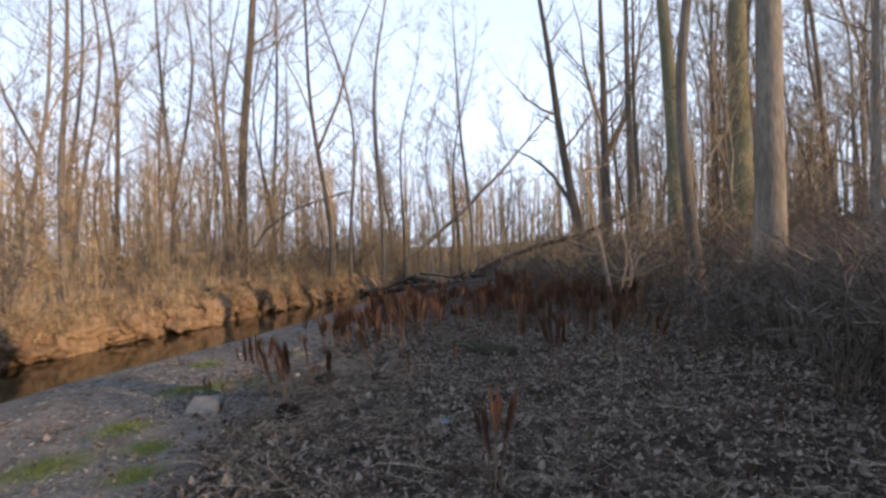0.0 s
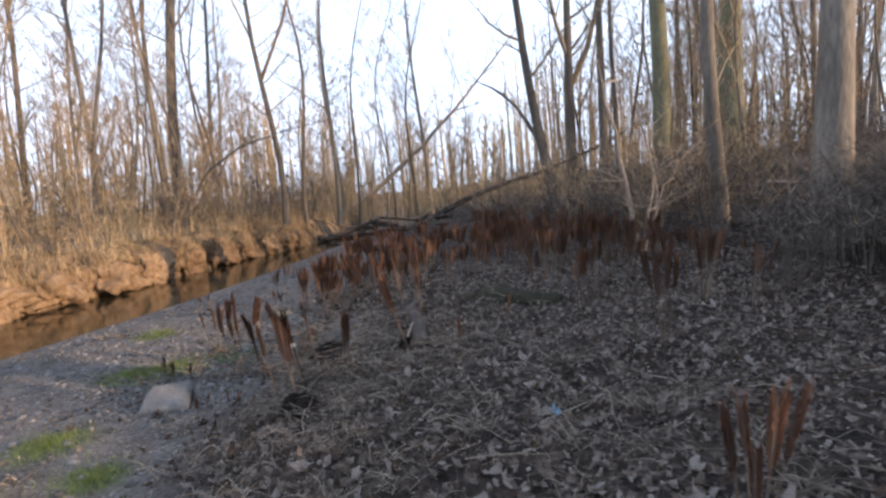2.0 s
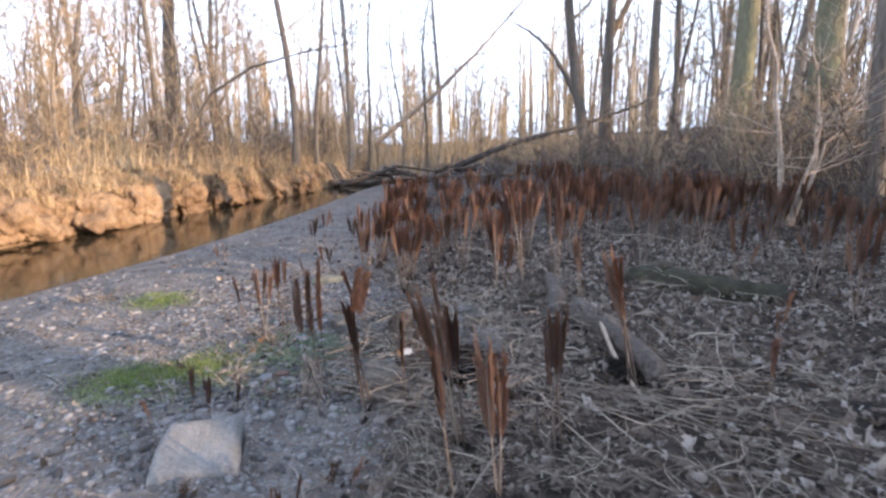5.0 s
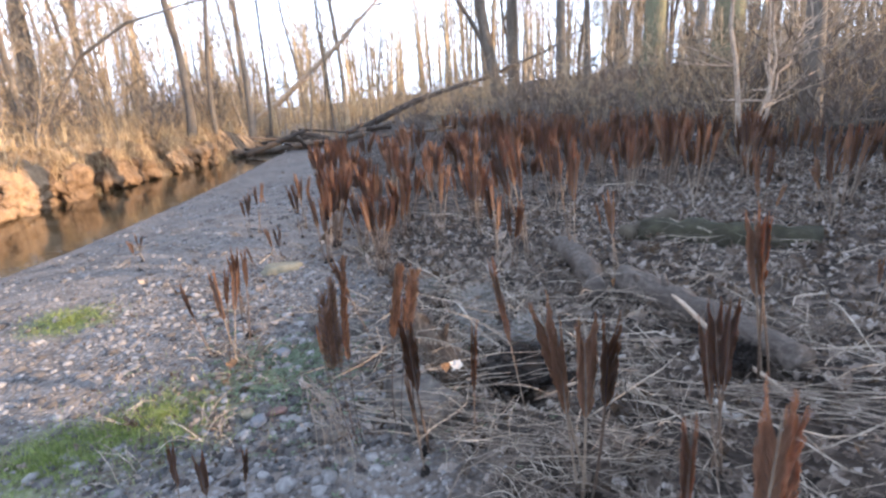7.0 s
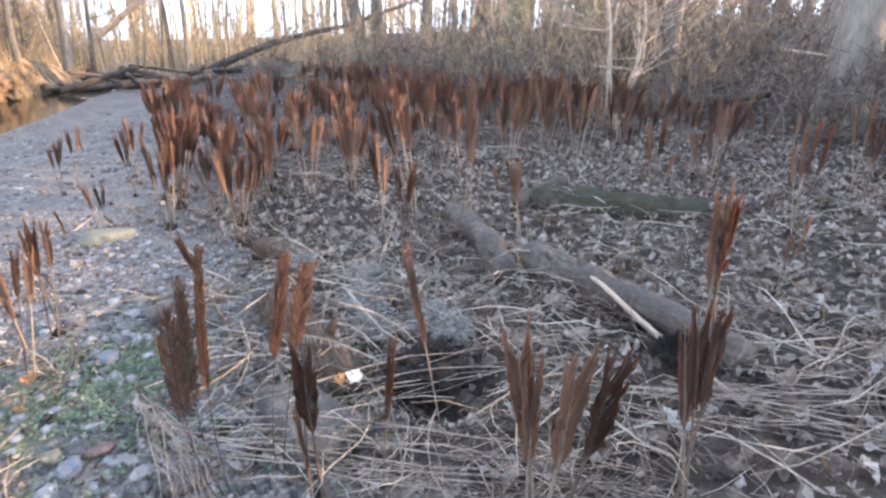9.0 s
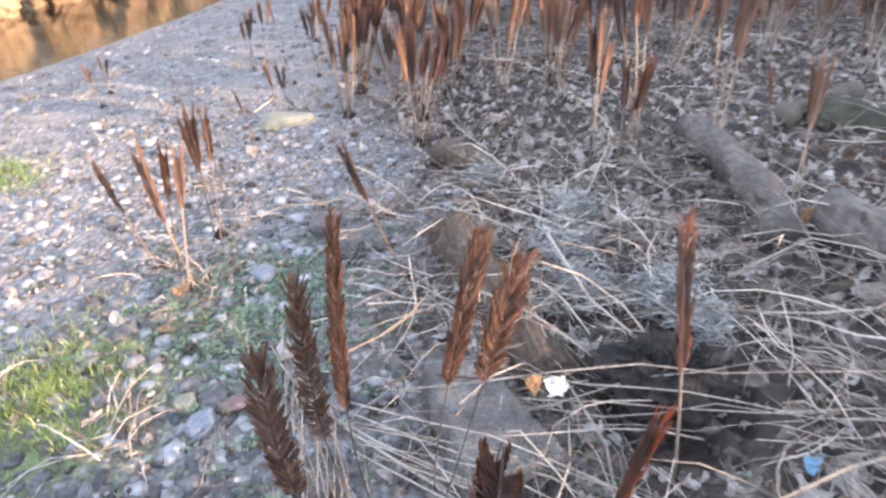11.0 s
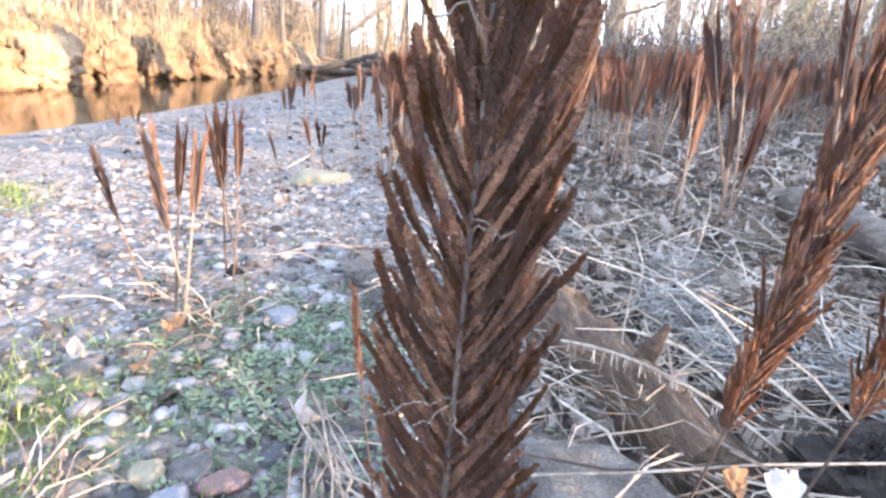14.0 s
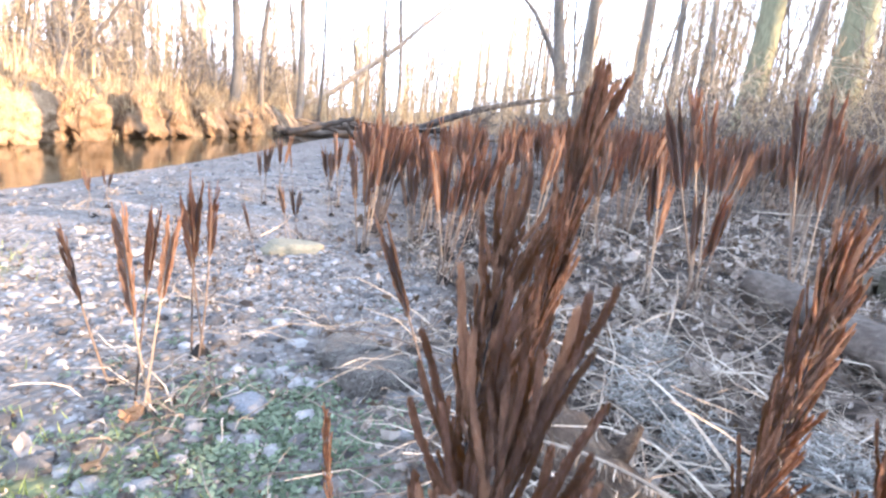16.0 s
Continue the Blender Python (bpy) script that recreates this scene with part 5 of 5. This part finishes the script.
for v, f in LEAVES:
    me = bpy.data.meshes.new("leaf")
    me.from_pydata(v, [], f)
    me.materials.append(LEAFOB)
    leaf_meshes.append(me)
for s, m in near_leaves:
    ob = new("leaf", leaf_meshes[s])
    ob.parent = litter
    ob.matrix_local = m


def straw_shape(seed):
    r = random.Random(seed)
    V, F = [], []
    tube(V, F, bent((-0.5, 0, 0), (0.5, r.uniform(-0.1, 0.1), r.uniform(0, 0.25)), (0, r.uniform(-0.22, 0.22), r.uniform(0, 0.14)), 4, r, 0.035), [0.006, 0.007, 0.006, 0.005, 0.002], 3, False)
    return V, F


STRAWS = [straw_shape(s) for s in range(6)]
places = []
while len(places) < 8500:
    x, y = (rr.gauss(-1.6, 0.7), rr.gauss(7.6, 0.9)) if rr.random() < 0.35 else (rr.uniform(-3.2, 4.5), rr.uniform(2.8, 13))
    if rr.random() > 0.12 + litter_share(x, y) or any(math.hypot(x - a, y - b) < r0 * 1.5 for a, b, r0, _ in HOLLOWS):
        continue
    size = rr.uniform(0.06, 0.28) if rr.random() < 0.88 else rr.uniform(0.28, 0.55)
    thick = rr.uniform(0.5, 1.3)
    e = Euler((rr.uniform(-0.3, 0.3), rr.uniform(-0.4, 0.25), rr.uniform(0, 6.28)))
    places.append((rr.randrange(6), Matrix.LocRotScale((x, y, land(x, y) + 0.025 + rr.uniform(0, 0.05)), e, (size, size * thick, size * thick))))
tagged(scatter("dry_stalks", STRAWS, places, STRAW), "scattered pale dry stalks, grass and twigs on the litter", "dry stalks", kind="stuff")


def stalk_bundle(a, b, count, wide, label, seed, height=0.14):
    r = random.Random(seed)
    root = thing("stalk_bundle", label, "dry stalks")
    a, b = Vector(a), Vector(b)
    side = (b - a).cross(Vector((0, 0, 1))).normalized()
    for i in range(count):
        s, e = a + side * r.gauss(0, wide * 0.5), b + side * r.gauss(0, wide)
        s += (b - a) * r.uniform(-0.1, 0.25)
        e -= (b - a) * r.uniform(-0.1, 0.25)
        s.z, e.z = land(s.x, s.y) + r.uniform(0.03, height), land(e.x, e.y) + r.uniform(0.02, height)
        V, F = [], []
        rad = r.uniform(0.0015, 0.0036)
        tube(V, F, bent(s, e, side * r.uniform(-0.1, 0.1) + Vector((0, 0, r.uniform(-0.02, 0.06))), 7, r, 0.014), [rad * (1 - 0.09 * k) for k in range(8)], 5)
        part("stalk", V, F, STRAW, root)


stalk_bundle((-2.42, 7.62, 0), (-1.2, 6.75, 0), 15, 0.035, "bundle of long pale dry fern stalks lying over a flat stone", 1, 0.16)
stalk_bundle((-2.15, 7.7, 0), (-1.05, 7.35, 0), 6, 0.07, "loose pale dry stalks beside the peaty hollow", 2, 0.2)
stalk_bundle((-2.58, 7.95, 0), (-2.4, 7.2, 0), 18, 0.04, "matted bundle of pale stalks at the foot of the ferns", 3, 0.1)
stalk_bundle((-1.15, 7.2, 0), (-0.1, 6.3, 0), 14, 0.08, "long bleached stalks crossing the litter", 4, 0.12)
stalk_bundle((-0.7, 6.8, 0), (0.2, 6.95, 0), 9, 0.1, "arching bleached stalks over dark litter", 5, 0.2)
stalk_bundle((-1.9, 6.35, 0), (-1.35, 5.7, 0), 14, 0.1, "fan of flattened dry grass stalks", 6, 0.14)


def drooped_frond():
    r = random.Random(17)
    V, F = [], []
    pts = bent((-2.05, 8.05, 0.2), (-1.72, 7.75, 0.15), (0, 0, 0.04), 10, r)
    tube(V, F, pts, [0.004] * 11, 5)
    for i in range(60):
        k = r.uniform(0.02, 0.98) * 10
        p = pts[int(k)].lerp(pts[min(10, int(k) + 1)], k - int(k))
        tube(V, F, [p, p + Vector((r.uniform(-0.01, 0.01), r.uniform(-0.015, 0.01), -r.uniform(0.02, 0.045)))], [0.0022, 0.001], 4)
    tagged(mesh_object("withered_frond", V, F, STRAW), "withered grey-tan fern frond with curled drooping leaflets", "fern")


drooped_frond()


def fluff(x, y, size, seed, label):
    r = random.Random(seed)
    V, F = [], []
    z = land(x, y) + 0.03
    for i in range(330):
        a = r.uniform(0, 6.28)
        p = Vector((x + r.gauss(0, 0.35) * size, y + r.gauss(0, 0.35) * size, z + abs(r.gauss(0, 0.4)) * size))
        w = Vector((math.cos(a), math.sin(a), r.uniform(-0.25, 0.35))) * size * r.uniform(0.25, 0.75)
        curl = Vector((-math.sin(a), math.cos(a), r.uniform(-0.3, 0.8))) * size * r.uniform(-0.5, 0.5)
        tube(V, F, bent(p, p + w, curl, 5, r, 0.008), [0.001, 0.0018, 0.0022, 0.0018, 0.0012, 0.0005], 3, False)
    tagged(mesh_object("grass_tuft", V, F, FLUFF), label, "dry grass", kind="stuff")


fluff(-1.6, 8.36, 0.13, 1, "matted pale grey tuft of dead grass over roots")
fluff(-1.5, 8.62, 0.12, 2, "matted pale grey tuft of dead grass over roots")
fluff(-1.62, 8.1, 0.1, 3, "matted pale grey tuft of dead grass over roots")
fluff(-1.42, 7.95, 0.1, 4, "matted pale grey tuft of dead grass over roots")
fluff(-1.38, 8.0, 0.1, 6, "matted pale grey tuft of dead grass over roots")
fluff(-1.36, 7.82, 0.1, 7, "matted pale grey tuft of dead grass over roots")
fluff(-1.75, 9.1, 0.1, 5, "pale grey fluffy tuft beside broken wood")


def dry_tuft(x, y, count, length, seed, label):
    r = random.Random(seed)
    V, F = [], []
    for i in range(count):
        a = r.uniform(0, 6.28)
        px, py = x + r.gauss(0, 0.05), y + r.gauss(0, 0.05)
        z = land(px, py)
        l = length * r.uniform(0.4, 1.0)
        e = Vector((px + math.cos(a) * l, py + math.sin(a) * l, z + l * r.uniform(0.05, 0.6)))
        tube(V, F, bent((px, py, z - 0.01), e, (0, 0, l * 0.2), 4, r, 0.008), [0.0022, 0.0026, 0.002, 0.0015, 0.0006], 3, False)
    tagged(mesh_object("grass_tuft", V, F, STRAW), label, "dry grass", kind="stuff")


for i, (x, y, n, l) in enumerate(((-3.02, 7.72, 26, 0.26), (-3.3, 7.55, 22, 0.24), (-2.92, 8.45, 34, 0.2), (-3.1, 8.62, 24, 0.18), (-2.55, 9.1, 30, 0.2), (-2.2, 9.0, 36, 0.22), (-1.95, 9.9, 40, 0.25), (-2.1, 10.6, 40, 0.25), (-1.2, 9.3, 40, 0.25),
                                  (-2.45, 6.2, 30, 0.25), (-2.1, 5.6, 40, 0.28), (-1.7, 6.2, 40, 0.28), (-1.1, 5.4, 40, 0.28), (-0.4, 6.0, 40, 0.3), (0.5, 6.4, 40, 0.3), (0.9, 5.4, 40, 0.28), (-0.3, 7.3, 40, 0.26), (0.3, 7.0, 40, 0.28), (-0.9, 8.2, 36, 0.24), (-1.6, 4.9, 40, 0.26), (-2.4, 4.3, 30, 0.2))):
    dry_tuft(x, y, n, l, 900 + i, "tuft of flattened pale dry grass blades")


for i in range(24):
    x, y = rr.uniform(-5.2, -2.6), rr.uniform(5, 13)
    dry_tuft(x, y, 24, rr.uniform(0.1, 0.2), 980 + i, "thin tuft of dry grass on the gravel")
for i in range(34):
    x, y = rr.uniform(-2.0, 2.2), rr.uniform(3.4, 7.0)
    dry_tuft(x, y, 38, rr.uniform(0.16, 0.32), 940 + i, "tuft of flattened pale dry grass blades")


def peat_clod(x, y, size, seed, label):
    bm = bmesh.new()
    bmesh.ops.create_icosphere(bm, subdivisions=4, radius=1.0)
    for v in bm.verts:
        v.co *= 1 + 0.3 * noise.noise(v.co * 2 + Vector((seed, 0, 0))) + 0.3 * noise.noise(v.co * 5) + 0.16 * noise.noise(v.co * 13)
        v.co *= size
        v.co.z *= 0.6
    me = bpy.data.meshes.new("peat_clod")
    bm.to_mesh(me)
    bm.free()
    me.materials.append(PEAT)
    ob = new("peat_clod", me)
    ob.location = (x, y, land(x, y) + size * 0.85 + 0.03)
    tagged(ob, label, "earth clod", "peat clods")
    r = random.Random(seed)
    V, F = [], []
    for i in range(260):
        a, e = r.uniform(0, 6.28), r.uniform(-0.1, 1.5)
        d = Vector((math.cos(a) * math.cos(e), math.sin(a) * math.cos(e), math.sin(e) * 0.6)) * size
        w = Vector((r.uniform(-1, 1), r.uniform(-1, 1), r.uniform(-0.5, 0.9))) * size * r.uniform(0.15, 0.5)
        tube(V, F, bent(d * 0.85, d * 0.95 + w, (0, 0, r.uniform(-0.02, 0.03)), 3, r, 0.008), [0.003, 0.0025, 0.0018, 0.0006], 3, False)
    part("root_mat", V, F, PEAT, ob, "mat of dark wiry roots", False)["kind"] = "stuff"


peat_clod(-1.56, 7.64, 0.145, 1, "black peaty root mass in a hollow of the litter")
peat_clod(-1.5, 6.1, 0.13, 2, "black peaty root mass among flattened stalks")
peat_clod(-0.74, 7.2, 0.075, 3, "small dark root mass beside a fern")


def single_leaf(name, x, y, z, size, mat, label, turn, category="leaf"):
    r = random.Random(int(x * 100))
    bm = bmesh.new()
    bmesh.ops.create_grid(bm, x_segments=9, y_segments=9, size=0.5)
    off = Vector((x * 9, y * 9, 0))
    for q in bm.verts:
        u, w = q.co.x * 2, q.co.y * 2
        q.co.x, q.co.y = u * math.sqrt(1 - w * w / 2) * 0.5, w * math.sqrt(1 - u * u / 2) * 0.42
        q.co += noise.noise_vector(q.co * 3 + off) * 0.28 + noise.noise_vector(q.co * 9 + off) * 0.1
        q.co.z += 0.9 * (q.co.x ** 2 + q.co.y ** 2)
    v = [tuple(q.co) for q in bm.verts]
    f = [tuple(q.index for q in p.verts) for p in bm.faces]
    bm.free()
    ob = mesh_object(name, v, f, mat)
    ob.matrix_world = Matrix.LocRotScale((x, y, z), Euler((0.5, -0.3, turn)), (size, size, size))
    tagged(ob, label, category)


single_leaf("white_leaf", -1.9, 7.54, 0.26, 0.06, WHITE, "crumpled white dead leaf caught on stalks", 0.4)
single_leaf("brown_leaf", -1.95, 7.57, 0.24, 0.05, RUST, "large rust-brown leaf behind the white one", 1.2)
single_leaf("brown_leaf", -3.0, 8.38, 0.03, 0.06, RUST, "orange-brown leaf at the foot of a fern", 0.2)
single_leaf("brown_leaf", -0.75, 8.2, land(-0.75, 8.2) + 0.05, 0.12, RUST, "orange-brown leaf lying against the log", 0.9)
single_leaf("white_leaf", -1.0, 6.95, land(-1.0, 6.95) + 0.05, 0.11, WHITE, "pale dead leaf on dark litter", 2.0)
single_leaf("white_leaf", -2.05, 7.95, land(-2.05, 7.95) + 0.14, 0.03, WHITE, "small white flake on the stone", 2.4)
single_leaf("plastic_scrap", -1.37, 7.33, land(-1.37, 7.33) + 0.04, 0.05, BLUE, "small light blue plastic scrap in the litter", 0.3, "litter")
single_leaf("plastic_scrap", 0.27, 5.42, land(0.27, 5.42) + 0.05, 0.08, BLUE, "crumpled light blue plastic scrap in dead leaves", 1.3, "litter")


# ---------- green growth ----------
def blade_shape(seed):
    r = random.Random(seed)
    l = r.uniform(0.2, 0.5)
    V = [(-0.03, 0, 0), (0.03, 0, 0), (0.022, l * 0.35, 0.55), (-0.022, l * 0.35, 0.55), (0, l, 0.9)]
    return V, [(0, 1, 2, 3), (3, 2, 4)]


BLADES = [blade_shape(s) for s in range(5)]
places = []
for gx, gy, rad in GREENS:
    for i in range(int(4200 * rad)):
        a, d = rr.uniform(0, 6.28), rad * abs(rr.gauss(0, 0.5))
        x, y = gx + math.cos(a) * d, gy + math.sin(a) * d
        s = rr.uniform(0.02, 0.065)
        places.append((rr.randrange(5), Matrix.LocRotScale((x, y, land(x, y) - 0.004), Euler((rr.uniform(-0.5, 0.5), rr.uniform(-0.5, 0.5), rr.uniform(0, 6.28))), (s, s, s))))
tagged(scatter("grass", BLADES, places, GRASS), "patches of short green grass and moss on the gravel", "grass", kind="stuff")


def herb_shape(seed):
    r = random.Random(seed)
    V, F = [], []
    for k in range(5):
        a = k * 1.26 + r.uniform(-0.3, 0.3)
        c, s = math.cos(a), math.sin(a)
        b = len(V)
        for u, w, z in ((0.15, 0.0, 0.12), (0.5, 0.2, 0.28), (0.95, 0.12, 0.3), (1.05, 0.0, 0.26), (0.95, -0.12, 0.3), (0.5, -0.2, 0.28)):
            V.append((u * c - w * s, u * s + w * c, z + r.uniform(-0.04, 0.06)))
        F.append((b, b + 1, b + 2, b + 3, b + 4, b + 5))
    return V, F


HERBS = [herb_shape(s) for s in range(4)]
places = []
for i in range(950):
    x, y = (rr.gauss(-2.72, 0.2), rr.gauss(8.3, 0.24)) if i < 800 else (rr.gauss(-2.2, 0.35), rr.gauss(7.6, 0.3)) if i < 890 else (rr.uniform(-3.6, -2.2), rr.uniform(7.3, 9.6))
    s = rr.uniform(0.014, 0.032)
    places.append((rr.randrange(4), Matrix.LocRotScale((x, y, land(x, y) + 0.004), Euler((rr.uniform(-0.3, 0.3), rr.uniform(-0.3, 0.3), rr.uniform(0, 6.28))), (s, s, s))))
tagged(scatter("seedlings", HERBS, places, HERB), "low carpet of small blue-green seedlings between stones", "seedlings", kind="stuff")


# ---------- gravel ----------
def pebble_shape(seed, sub):
    r = random.Random(seed)
    bm = bmesh.new()
    bmesh.ops.create_icosphere(bm, subdivisions=sub, radius=1.0)
    sx, sy, sz = r.uniform(0.8, 1.3), r.uniform(0.7, 1.0), r.uniform(0.4, 0.65)
    for v in bm.verts:
        v.co *= 1 + 0.5 * noise.noise(v.co * 1.3 + Vector((seed * 1.7, 0, 3))) + 0.22 * noise.noise(v.co * 3.3 + Vector((0, seed, 0)))
        v.co = Vector((v.co.x * sx, v.co.y * sy, v.co.z * sz))
    V = [tuple(v.co) for v in bm.verts]
    F = [tuple(v.index for v in f.verts) for f in bm.faces]
    bm.free()
    return V, F


PEBBLES = [pebble_shape(s, 1) for s in range(7)] + [pebble_shape(s, 2) for s in range(7, 14)]
places = []
while len(places) < 8500:
    if rr.random() < 0.62:
        x, y = rr.gauss(-3.0, 0.8), rr.uniform(6.6, 10.5)
    else:
        x, y = rr.uniform(-6.5, -1.4), rr.uniform(3.5, 20)
    if rr.random() < litter_share(x, y) * 0.85 or x < near_shore(y) + 0.1:
        continue
    s = rr.uniform(0.005, 0.015) if rr.random() < 0.8 else rr.uniform(0.015, 0.04)
    places.append((rr.randrange(7), Matrix.LocRotScale((x, y, land(x, y) - s * 0.05), Euler((rr.uniform(-0.3, 0.3), rr.uniform(-0.3, 0.3), rr.uniform(0, 6.28))), (s, s, s))))
for i in range(1300):
    x, y = rr.uniform(-6.2, -2.4), rr.uniform(4, 17)
    if x < near_shore(y) + 0.1:
        continue
    s = rr.uniform(0.015, 0.05)
    places.append((rr.randrange(7), Matrix.LocRotScale((x, y, land(x, y) - s * 0.05), Euler((rr.uniform(-0.3, 0.3), rr.uniform(-0.3, 0.3), rr.uniform(0, 6.28))), (s, s, s))))
g = scatter("gravel", PEBBLES, places, STONE)
g.data.polygons.foreach_set("use_smooth", [True] * len(g.data.polygons))
tagged(g, "grey river gravel of small rounded pebbles", "gravel", kind="stuff")
pebble_meshes = []
for v, f in PEBBLES[7:]:
    me = bpy.data.meshes.new("stone")
    me.from_pydata(v, [], f)
    me.materials.append(STONEOB)
    me.polygons.foreach_set("use_smooth", [True] * len(me.polygons))
    pebble_meshes.append(me)
for i in range(300):
    x, y = rr.gauss(-2.75, 0.32), 7.25 + abs(rr.gauss(0, 0.7))
    s = rr.uniform(0.009, 0.034) * rr.uniform(0.7, 1.0)
    ob = new("stone", rr.choice(pebble_meshes))
    ob.parent = ground
    ob.matrix_local = Matrix.LocRotScale((x, y, land(x, y) + s * 0.03), Euler((rr.uniform(-0.25, 0.25), rr.uniform(-0.25, 0.25), rr.uniform(0, 6.28))), (s, s * rr.uniform(0.7, 1), s))
